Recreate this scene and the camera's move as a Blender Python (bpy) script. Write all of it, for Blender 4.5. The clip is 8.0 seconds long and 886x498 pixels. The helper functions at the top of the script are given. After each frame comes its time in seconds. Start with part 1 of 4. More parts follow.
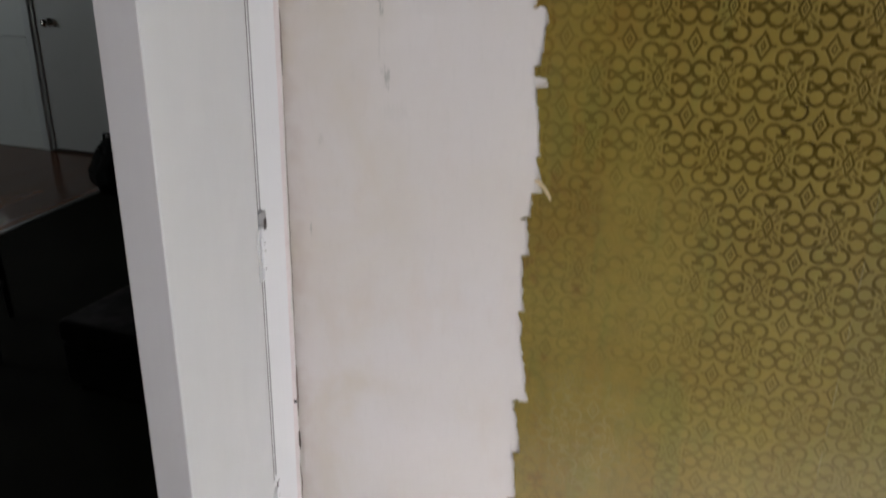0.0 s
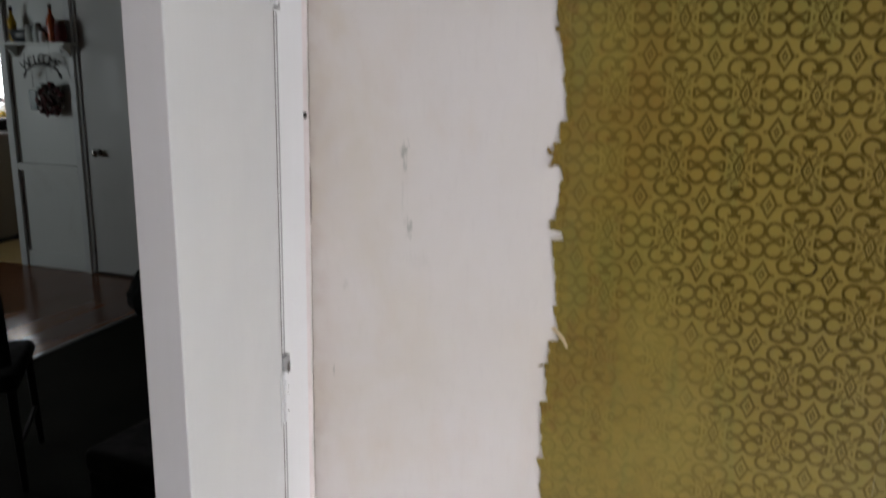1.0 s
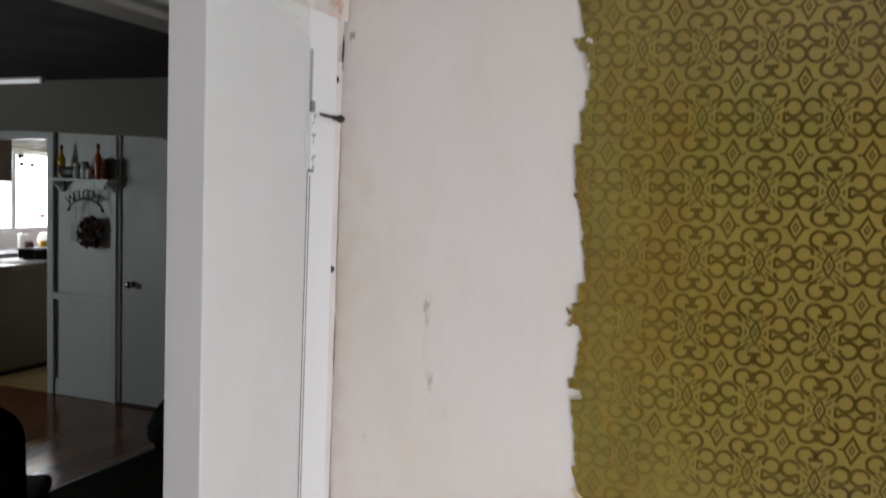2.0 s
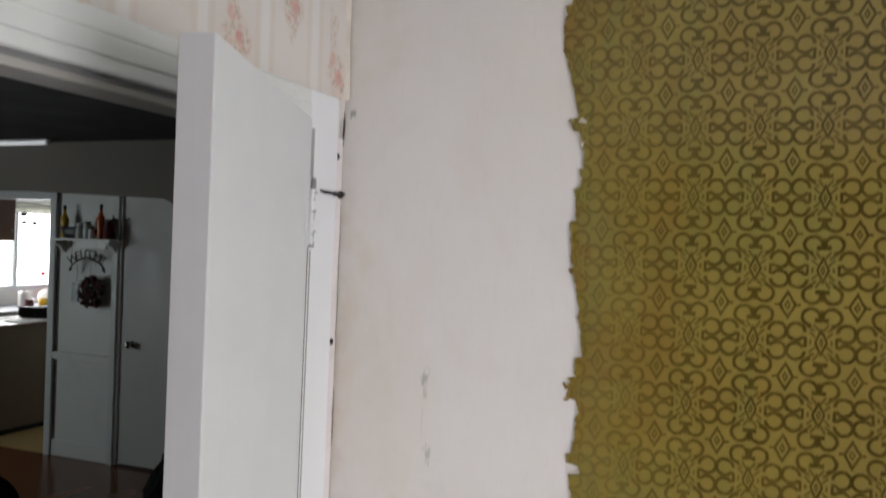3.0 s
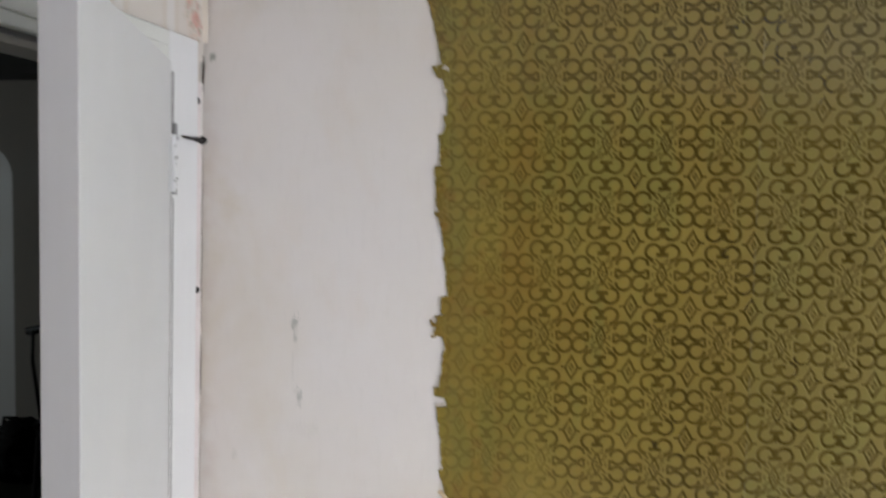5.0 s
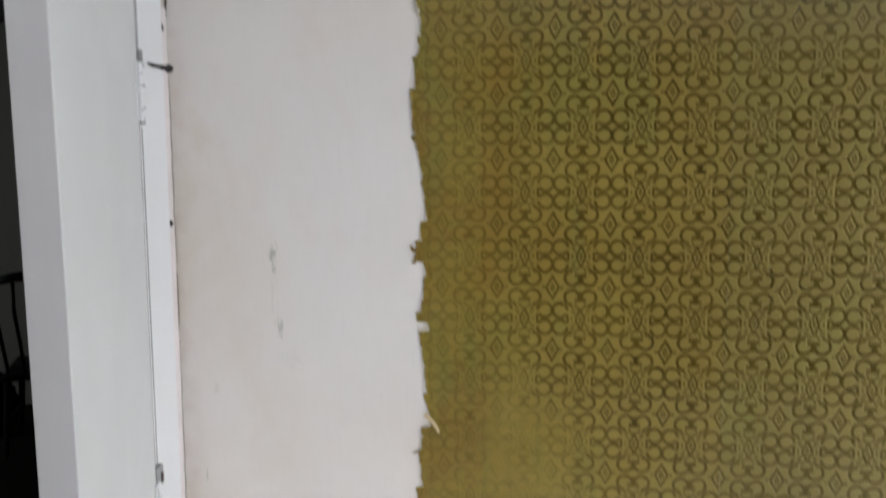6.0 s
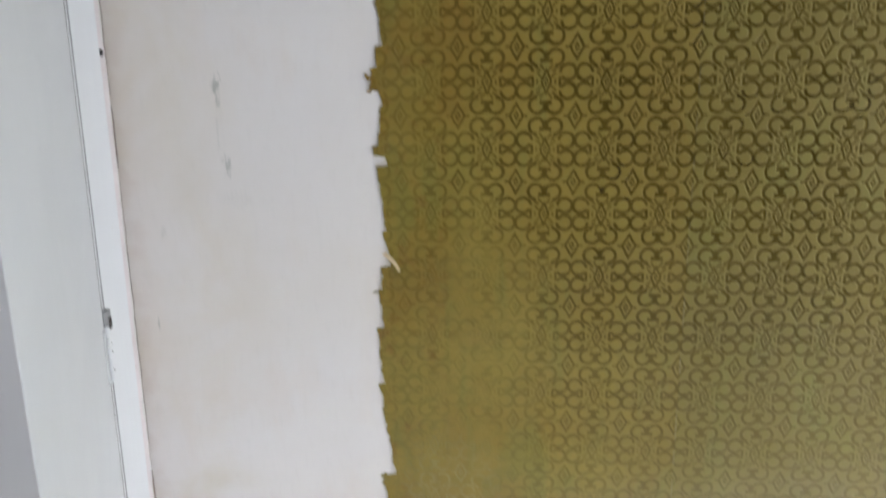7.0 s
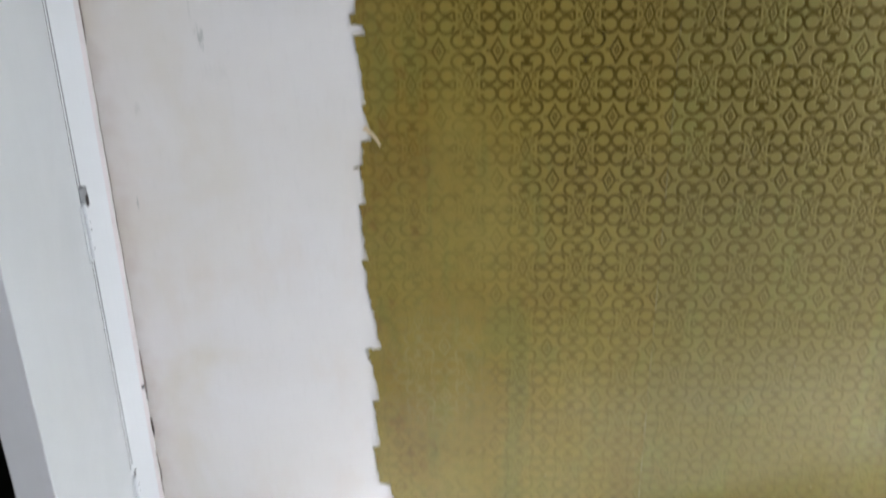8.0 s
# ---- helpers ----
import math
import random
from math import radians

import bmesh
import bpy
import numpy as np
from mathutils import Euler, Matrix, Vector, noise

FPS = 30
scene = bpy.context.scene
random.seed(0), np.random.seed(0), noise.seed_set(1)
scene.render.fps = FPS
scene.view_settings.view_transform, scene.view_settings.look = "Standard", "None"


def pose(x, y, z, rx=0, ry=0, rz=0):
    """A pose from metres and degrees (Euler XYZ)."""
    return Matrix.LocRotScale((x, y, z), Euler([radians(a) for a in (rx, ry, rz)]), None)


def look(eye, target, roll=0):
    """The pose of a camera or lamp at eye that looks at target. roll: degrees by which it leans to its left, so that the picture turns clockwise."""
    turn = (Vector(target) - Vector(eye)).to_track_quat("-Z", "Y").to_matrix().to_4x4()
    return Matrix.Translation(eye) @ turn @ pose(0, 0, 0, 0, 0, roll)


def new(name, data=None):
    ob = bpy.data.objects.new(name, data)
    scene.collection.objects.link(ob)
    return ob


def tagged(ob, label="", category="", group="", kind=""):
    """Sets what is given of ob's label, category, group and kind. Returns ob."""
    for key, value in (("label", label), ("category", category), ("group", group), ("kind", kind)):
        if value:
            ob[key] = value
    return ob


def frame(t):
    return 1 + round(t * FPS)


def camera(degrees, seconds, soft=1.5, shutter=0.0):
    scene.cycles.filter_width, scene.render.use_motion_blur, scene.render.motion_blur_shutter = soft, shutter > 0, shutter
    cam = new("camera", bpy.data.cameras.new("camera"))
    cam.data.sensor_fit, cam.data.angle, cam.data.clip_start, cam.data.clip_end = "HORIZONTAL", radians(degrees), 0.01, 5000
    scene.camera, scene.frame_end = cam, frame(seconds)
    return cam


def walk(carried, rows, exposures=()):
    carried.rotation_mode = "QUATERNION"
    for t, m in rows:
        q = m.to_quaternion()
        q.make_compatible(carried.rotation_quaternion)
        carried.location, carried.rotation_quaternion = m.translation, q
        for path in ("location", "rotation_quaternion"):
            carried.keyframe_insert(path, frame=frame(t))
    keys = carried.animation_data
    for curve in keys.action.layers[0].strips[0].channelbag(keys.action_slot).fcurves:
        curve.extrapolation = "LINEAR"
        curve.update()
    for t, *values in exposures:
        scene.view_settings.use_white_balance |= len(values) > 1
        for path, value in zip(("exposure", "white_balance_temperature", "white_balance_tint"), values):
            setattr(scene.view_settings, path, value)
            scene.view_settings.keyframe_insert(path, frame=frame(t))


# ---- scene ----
cam = camera(57.3, 8.0, soft=1.85, shutter=0.8)
PATH = [
    (0, (0.843, -1.592, 1.558), (0.307, 0.191, 0.827), 1.0),
    (0.5, (0.863, -1.586, 1.586), (0.277, 0.23, 0.988), 1.2),
    (1, (0.878, -1.611, 1.633), (0.235, 0.227, 1.175), 0.8),
    (1.5, (0.892, -1.627, 1.666), (0.215, 0.231, 1.365), 2.0),
    (1.7, (0.894, -1.631, 1.675), (0.1851, 0.2256, 1.4546), 1.98),
    (2.8, (0.908, -1.656, 1.723), (0.1783, 0.2062, 1.6804), 1.76),
    (3, (0.91, -1.66, 1.732), (0.178, 0.201, 1.727), 1.9),
    (3.5, (0.918, -1.682, 1.749), (0.207, 0.185, 1.848), 2.4),
    (4, (0.915, -1.697, 1.759), (0.255, 0.188, 1.871), 2.7),
    (4.5, (0.907, -1.712, 1.755), (0.357, 0.21, 1.826), 2.4),
    (4.7, (0.9, -1.712, 1.745), (0.4307, 0.2319, 1.7089), 1.76),
    (5.8, (0.858, -1.712, 1.693), (0.5678, 0.2561, 1.4874), 0.04),
    (6, (0.851, -1.712, 1.683), (0.57, 0.251, 1.421), -0.4),
    (6.5, (0.852, -1.68, 1.602), (0.63, 0.27, 1.208), -0.85),
    (7, (0.83, -1.652, 1.552), (0.6655, 0.2687, 1.0207), -0.79),
    (7.5, (0.838, -1.66, 1.476), (0.7009, 0.2464, 0.8878), -0.67),
    (8, (0.839, -1.656, 1.49), (0.7092, 0.1907, 0.7318), -1.16),
]
walk(cam, [(t, look(eye, target, roll)) for t, eye, target, roll in PATH],
     exposures=[(0, 0.73, 6660, 12.7), (0.5, 0.80, 6660, 12.7), (1.0, 0.92, 6660, 12.7), (1.5, 1.02, 6660, 11.7), (3.0, 1.07, 6650, 11.7), (4.0, 1.07, 6620, 11.7), (5.0, 1.10, 6560, 10.7),
                (6.0, 1.12, 6390, 9.2), (6.5, 1.12, 6310, 8.7), (8, 1.06, 6090, 7.2)])

# ---- daylight ----
world = bpy.data.worlds.new("daylight")
scene.world = world
world.use_nodes = True
sky = world.node_tree.nodes.new("ShaderNodeTexSky")
sky.sky_type = "NISHITA"
sky.sun_disc = False
sky.sun_elevation, sky.sun_rotation = radians(32), radians(104)
world.node_tree.links.new(sky.outputs[0], world.node_tree.nodes["Background"].inputs[0])
world.node_tree.nodes["Background"].inputs[1].default_value = 0.05

sun = new("sun", bpy.data.lights.new("sun", "SUN"))
sun.data.energy, sun.data.angle, sun.data.color = 5.0, radians(0.5), (1.0, 0.98, 0.95)
sun.matrix_world = look((20, -5, 13), (0, 0, 0))


def window_light(name, eye, target, width, height, watts, color):
    lamp = new(name, bpy.data.lights.new(name, "AREA"))
    lamp.data.shape, lamp.data.size, lamp.data.size_y = "RECTANGLE", width, height
    lamp.data.energy, lamp.data.color = watts, color
    lamp.matrix_world = look(eye, target)
    return lamp


window_light("bedroom_window_light", (3.13, -1.5, 1.12), (0, -1.5, 1.12), 1.75, 1.5, 23.5, (0.97, 0.985, 1.0))
window_light("dining_window_light", (-5.96, 0.55, 1.45), (-3.0, 0.9, 1.35), 1.3, 1.1, 12.5, (0.86, 0.97, 1.0))
window_light("kitchen_window_light", (-6.93, 5.2, 1.6), (0, 5.2, 1.4), 1.1, 0.85, 17, (0.95, 0.98, 1.0))


# ---- node helpers ----
class Nodes:
    """A small writer of node materials: every call returns an output socket."""

    def __init__(self, name):
        self.mat = bpy.data.materials.new(name)
        self.mat.use_nodes = True
        self.tree = self.mat.node_tree
        self.shader = self.tree.nodes["Principled BSDF"]
        self.place = self.tree.nodes.new("ShaderNodeNewGeometry").outputs["Position"]

    def set(self, socket, value):
        if isinstance(value, bpy.types.NodeSocket):
            self.tree.links.new(value, socket)
        elif isinstance(value, tuple) and len(value) == 3 and socket.type == "RGBA":
            socket.default_value = (*value, 1)
        else:
            socket.default_value = value

    def math(self, op, a, b=0.0, c=0.0):
        n = self.tree.nodes.new("ShaderNodeMath")
        n.operation = op
        for socket, value in zip(n.inputs, (a, b, c)):
            self.set(socket, value)
        return n.outputs[0]

    def add(self, a, b): return self.math("ADD", a, b)
    def sub(self, a, b): return self.math("SUBTRACT", a, b)
    def mul(self, a, b): return self.math("MULTIPLY", a, b)
    def div(self, a, b): return self.math("DIVIDE", a, b)
    def abs(self, a): return self.math("ABSOLUTE", a)
    def max(self, *a):
        out = a[0]
        for b in a[1:]:
            out = self.math("MAXIMUM", out, b)
        return out

    def fade(self, value, low, high, a=0.0, b=1.0):
        n = self.tree.nodes.new("ShaderNodeMapRange")
        n.interpolation_type = "SMOOTHSTEP"
        for socket, v in zip(n.inputs, (value, low, high, a, b)):
            self.set(socket, v)
        return n.outputs[0]

    def split(self, vector=None):
        n = self.tree.nodes.new("ShaderNodeSeparateXYZ")
        self.set(n.inputs[0], vector or self.place)
        return n.outputs

    def stretch(self, x, y, z, vector=None):
        n = self.tree.nodes.new("ShaderNodeVectorMath")
        n.operation = "MULTIPLY"
        self.set(n.inputs[0], vector or self.place)
        n.inputs[1].default_value = (x, y, z)
        return n.outputs[0]

    def noise(self, scale, detail=3.0, vector=None, rough=0.55, warp=0.0):
        n = self.tree.nodes.new("ShaderNodeTexNoise")
        self.set(n.inputs["Vector"], vector or self.place)
        n.inputs["Scale"].default_value, n.inputs["Detail"].default_value = scale, detail
        n.inputs["Roughness"].default_value, n.inputs["Distortion"].default_value = rough, warp
        return n.outputs[0]

    def cells(self, scale, vector=None):
        n = self.tree.nodes.new("ShaderNodeTexVoronoi")
        self.set(n.inputs["Vector"], vector or self.place)
        n.inputs["Scale"].default_value = scale
        return n.outputs

    def mix(self, factor, a, b):
        n = self.tree.nodes.new("ShaderNodeMix")
        n.data_type = "RGBA"
        for key, v in ((0, factor), (6, a), (7, b)):
            self.set(n.inputs[key], v)
        return n.outputs[2]

    def bump(self, height, strength=0.3, distance=0.002):
        n = self.tree.nodes.new("ShaderNodeBump")
        n.inputs["Strength"].default_value, n.inputs["Distance"].default_value = strength, distance
        self.set(n.inputs["Height"], height)
        self.set(self.shader.inputs["Normal"], n.outputs[0])

    def done(self, color, rough=0.5, metal=0.0, specular=0.5):
        for key, v in (("Base Color", color), ("Roughness", rough), ("Metallic", metal), ("Specular IOR Level", specular)):
            self.set(self.shader.inputs[key], v)
        return self.mat


def surface(name, color, rough=0.5, metal=0.0, grain=30.0, vary=0.12, relief=0.1, depth=0.001, dirt=None, specular=0.5):
    """Colour with two scales of variation, fine relief and patchy gloss."""
    n = Nodes(name)
    fine, broad = n.noise(grain, 4), n.noise(grain * 0.08, 3)
    low = tuple(c * (1 - vary) for c in color)
    high = tuple(min(1, c * (1 + vary * 0.6)) for c in color)
    col = n.mix(n.fade(broad, 0.3, 0.7), low, high)
    col = n.mix(n.fade(fine, 0.45, 0.75, 0, 0.35), col, dirt or low)
    n.bump(fine, relief, depth)
    return n.done(col, n.fade(broad, 0.3, 0.7, rough * 0.85, min(1, rough * 1.15)), metal, specular)


# ---- materials ----
def gold_wallpaper():
    """Olive-gold foil paper with a printed scroll-and-lozenge repeat, rubbed thin near the torn edge."""
    n = Nodes("gold_wallpaper")
    x, y, z = n.split()
    wobble = n.add(n.mul(n.sub(n.noise(9, 2), 0.5), 0.0035), n.mul(n.sub(n.noise(75, 2), 0.5), 0.0042))
    W, H = 0.1178, 0.1348
    unit = W / 108

    def folded(value, origin, period):
        f = n.math("FRACT", n.add(n.div(n.sub(n.add(value, wobble), origin), period), 100.5))
        return n.mul(n.abs(n.sub(f, 0.5)), period / unit)

    a, b = folded(x, 1.0166, W), folded(z, 1.4422, H)

    def length(cx, cz):
        return n.math("SQRT", n.add(n.math("POWER", n.abs(n.sub(a, cx)), 2), n.math("POWER", n.abs(n.sub(b, cz)), 2)))

    def line(distance, half=2.3, soft=2.2):
        return n.fade(distance, half, half + soft, 1, 0)

    def ring(cx, cz, r, half=2.3):
        return line(n.abs(n.sub(length(cx, cz), r)), half)

    def bar(cx, cz, hx, hz):
        return line(n.max(n.sub(n.abs(n.sub(a, cx)), hx), n.sub(n.abs(n.sub(b, cz)), hz)), 0.0, 2.0)

    def stroke(x0, z0, x1, z1, half=1.5):
        """A straight dash between two places of the repeat."""
        long = math.hypot(x1 - x0, z1 - z0)
        ux, uz = (x1 - x0) / long, (z1 - z0) / long
        da, db = n.sub(a, (x0 + x1) / 2), n.sub(b, (z0 + z1) / 2)
        along = n.abs(n.add(n.mul(da, ux), n.mul(db, uz)))
        aside = n.abs(n.sub(n.mul(da, uz), n.mul(db, ux)))
        return line(n.max(n.sub(along, long / 2), aside), half, 1.9)

    def hollow(cx, cz, hx, hz, half):
        """A lozenge outline with a small hollow lozenge in it."""
        d = n.add(n.div(n.abs(n.sub(a, cx)), hx), n.div(n.abs(n.sub(b, cz)), hz))
        return n.max(n.fade(n.abs(n.sub(d, 0.92)), half, half + 0.16, 1, 0), n.mul(n.fade(n.abs(n.sub(d, 0.28)), 0.07, 0.2, 1, 0), 0.9))

    upper = n.mul(ring(16.2, 42.8, 14.2, 1.8), n.max(n.fade(b, 33, 36), n.fade(a, 15, 18)))
    side = n.mul(ring(39.4, 16.8, 14.0, 1.8), n.max(n.fade(a, 28, 31), n.fade(b, 15, 18)))
    curls = n.max(bar(0, 45, 1.2, 9), bar(0, 36.5, 7.5, 1.4), bar(8.0, 37.5, 2.4, 2.8), bar(24.5, 0, 1.5, 7.0), bar(27.0, 7.0, 3.0, 1.8), bar(19.0, 28.0, 2.6, 2.0))
    trellis = n.max(stroke(4.0, 20.5, 10.5, 29.0, 1.2), stroke(12.0, 20.0, 19.0, 26.0, 1.3), stroke(10.0, 9.0, 17.0, 16.0, 1.1), bar(16.5, 0, 1.0, 3.5))
    lozenges = n.max(hollow(54, 62, 13.6, 24, 0.11), hollow(0, 0, 9.8, 22, 0.15), bar(37.5, 62, 3.2, 1.2))
    mark = n.max(upper, side, curls, n.mul(trellis, 0.75), lozenges)

    patch = n.noise(4.5, 3, warp=0.4)
    rub_x = n.add(x, n.mul(n.sub(n.noise(7, 4), 0.5), 0.26))
    rub_z = n.add(z, n.mul(n.sub(n.noise(5, 3), 0.5), 0.3))
    low_rub = n.mul(n.mul(n.fade(rub_x, 0.58, 0.70), n.fade(rub_x, 0.78, 0.97, 1, 0)), n.fade(rub_z, 1.0, 1.32, 1, 0))
    edge_rub = n.mul(n.fade(rub_x, 0.55, 0.86, 0.62, 0), n.fade(z, 1.3, 2.2, 1.0, 0.55))
    # rubbed print; the fade towards the floor stands in for gloss washing it out
    worn = n.max(n.mul(low_rub, n.fade(n.noise(16, 4), 0.35, 0.62, 0.55, 0.95)), edge_rub, n.fade(n.add(z, n.mul(n.noise(5, 3), 0.3)), 0.30, 1.05, 0.55, 0), n.fade(patch, 0.5, 0.78, 0.0, 0.14))
    relief = n.mul(mark, n.sub(1.0, n.mul(worn, 0.6)))
    # the print is weakened again low down, for the same painted gloss
    mark = n.mul(n.mul(mark, n.mul(n.fade(n.noise(30, 3), 0.3, 0.62, 0.78, 1.0), n.mul(n.fade(x, 0.6, 1.15, 0.78, 1.0), n.fade(z, 0.55, 1.25, 0.55, 1.0)))), n.sub(1.0, worn))

    ground = n.mix(n.fade(n.noise(3.2, 4), 0.3, 0.7), (0.242, 0.164, 0.022), (0.275, 0.207, 0.038))
    # darker away from the torn edge: the light's falloff is painted into the paper
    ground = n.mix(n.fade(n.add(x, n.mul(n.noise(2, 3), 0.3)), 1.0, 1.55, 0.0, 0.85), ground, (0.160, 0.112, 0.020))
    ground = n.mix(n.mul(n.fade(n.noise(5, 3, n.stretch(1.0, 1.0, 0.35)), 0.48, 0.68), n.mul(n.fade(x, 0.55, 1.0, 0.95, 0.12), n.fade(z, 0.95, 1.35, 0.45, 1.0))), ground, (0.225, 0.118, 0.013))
    ground = n.mix(n.mul(n.fade(n.noise(6, 4, n.stretch(1.6, 1.0, 0.5), warp=0.5), 0.5, 0.66), 0.45), ground, (0.176, 0.172, 0.034))
    rust = n.mul(n.fade(n.noise(24, 4), 0.52, 0.68), n.fade(n.add(x, n.mul(n.noise(4), 0.2)), 0.62, 0.95, 0.6, 0.1))
    ground = n.mix(rust, ground, (0.200, 0.098, 0.014))
    ground = n.mix(n.fade(n.noise(260, 2), 0.4, 0.7, 0, 0.2), ground, (0.25, 0.195, 0.055))
    ground = n.mix(n.fade(x, 1.1965, 1.1975, 0.0, 0.35), ground, (0.165, 0.142, 0.036))
    ground = n.mix(n.fade(n.noise(34, 3), 0.42, 0.68, 0, 0.30), ground, (0.175, 0.137, 0.022))
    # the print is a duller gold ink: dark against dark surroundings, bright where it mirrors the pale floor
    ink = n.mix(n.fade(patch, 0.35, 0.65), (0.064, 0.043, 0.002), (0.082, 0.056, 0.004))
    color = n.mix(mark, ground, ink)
    fleck = n.mul(n.fade(n.noise(120, 2, n.stretch(1, 1, 0.5)), 0.75, 0.80), n.fade(z, 0.2, 0.9, 0.7, 0.05))
    color = n.mix(fleck, color, (0.42, 0.40, 0.27))
    # scratched spot, with the ink's sheen painted in as paler print lines
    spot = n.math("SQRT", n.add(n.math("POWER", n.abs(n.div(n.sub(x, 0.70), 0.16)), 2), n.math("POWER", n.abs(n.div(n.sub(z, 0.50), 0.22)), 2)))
    scratch_sheen = n.mul(n.mul(n.add(n.mul(relief, 0.9), 0.12), n.fade(n.noise(40, 3, n.stretch(1, 1, 0.5)), 0.35, 0.6, 0.4, 1.0)), n.fade(spot, 0.3, 1.1, 0.6, 0))
    color = n.mix(scratch_sheen, color, (0.36, 0.31, 0.13))
    seam = n.mul(n.fade(n.abs(n.sub(x, 1.197)), 0.0006, 0.0016, 1, 0), n.fade(n.noise(25, 3, n.stretch(1, 1, 0.6)), 0.45, 0.6))
    color = n.mix(n.mul(seam, 0.25), color, (0.42, 0.38, 0.24))
    creases = n.noise(22, 4, n.stretch(1, 1, 0.45))
    n.bump(n.add(n.mul(relief, -0.9), n.add(n.mul(creases, 0.35), n.mul(n.noise(300, 2), 0.1))), 0.42, 0.0018)
    rough = n.add(n.sub(0.46, n.mul(mark, 0.18)), n.mul(n.sub(n.noise(6, 3), 0.5), 0.12))
    n.set(n.shader.inputs["Coat Weight"], 0.62)
    n.set(n.shader.inputs["Coat IOR"], 1.62)
    n.set(n.shader.inputs["Coat Roughness"], n.fade(n.noise(7, 3), 0.3, 0.7, 0.11, 0.20))
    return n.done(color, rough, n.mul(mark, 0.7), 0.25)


SPOTS = ((0.223, 1.440, 0.010, 0.022, 0.55), (0.226, 1.405, 0.004, 0.020, 0.4), (0.236, 1.272, 0.008, 0.022, 0.45),
         (0.026, 2.033, 0.008, 0.010, 0.75), (0.047, 0.914, 0.0025, 0.014, 0.4), (0.079, 1.130, 0.010, 0.012, 0.15),
         (0.252, 1.20, 0.035, 0.02, 0.05), (0.12, 2.30, 0.012, 0.008, 0.25), (0.22, 1.34, 0.003, 0.06, 0.12))


def bare_wall():
    """Off-white wall stripped of paper, with old paste stains and grey scuffs."""
    n = Nodes("stripped_white_wall")
    x, y, z = n.split()
    white = n.mix(n.fade(n.noise(1.6, 3), 0.35, 0.65), (0.815, 0.765, 0.735), (0.830, 0.790, 0.785))
    paste = n.mul(n.fade(n.noise(2.6, 4, warp=0.5), 0.42, 0.72), n.fade(n.add(x, n.mul(n.noise(3), 0.12)), 0.16, 0.42, 0.95, 0.14))
    color = n.mix(paste, white, (0.745, 0.670, 0.575))
    color = n.mix(n.fade(n.noise(7, 4, n.stretch(1, 1, 0.5)), 0.5, 0.72, 0, 0.30), color, (0.77, 0.665, 0.59))
    threads = n.noise(60, 3, n.stretch(1.2, 1, 0.3))
    color = n.mix(n.fade(threads, 0.5, 0.75, 0, 0.07), color, (0.56, 0.53, 0.50))
    near_corner = n.mul(n.fade(n.add(x, n.mul(n.noise(14, 4), 0.05)), 0.025, 0.075, 1, 0), n.fade(n.noise(11, 3), 0.4, 0.65))
    color = n.mix(n.mul(near_corner, 0.3), color, (0.60, 0.47, 0.42))
    near_top = n.mul(n.fade(n.add(z, n.mul(n.noise(18, 4), 0.05)), 2.325, 2.37), n.fade(n.noise(14, 3), 0.5, 0.62))
    color = n.mix(n.mul(near_top, 0.3), color, (0.42, 0.36, 0.26))
    ragged = n.mul(n.sub(n.noise(210, 4, n.stretch(1, 1, 0.22), warp=0.6), 0.46), 4.4)
    for cx, cz, rx, rz, amount in SPOTS:
        d = n.math("SQRT", n.add(n.math("POWER", n.abs(n.div(n.sub(x, cx), rx)), 2), n.math("POWER", n.abs(n.div(n.sub(z, cz), rz)), 2)))
        color = n.mix(n.fade(n.add(d, ragged), 0.3, 1.35, amount, 0), color, (0.27, 0.285, 0.25))
    n.bump(n.add(n.add(n.mul(threads, 0.3), n.noise(150, 3)), n.mul(n.noise(9, 4), 2.0)), 0.16, 0.0012)
    return n.done(color, n.fade(n.noise(5, 3), 0.3, 0.7, 0.62, 0.8), 0.0, 0.35)


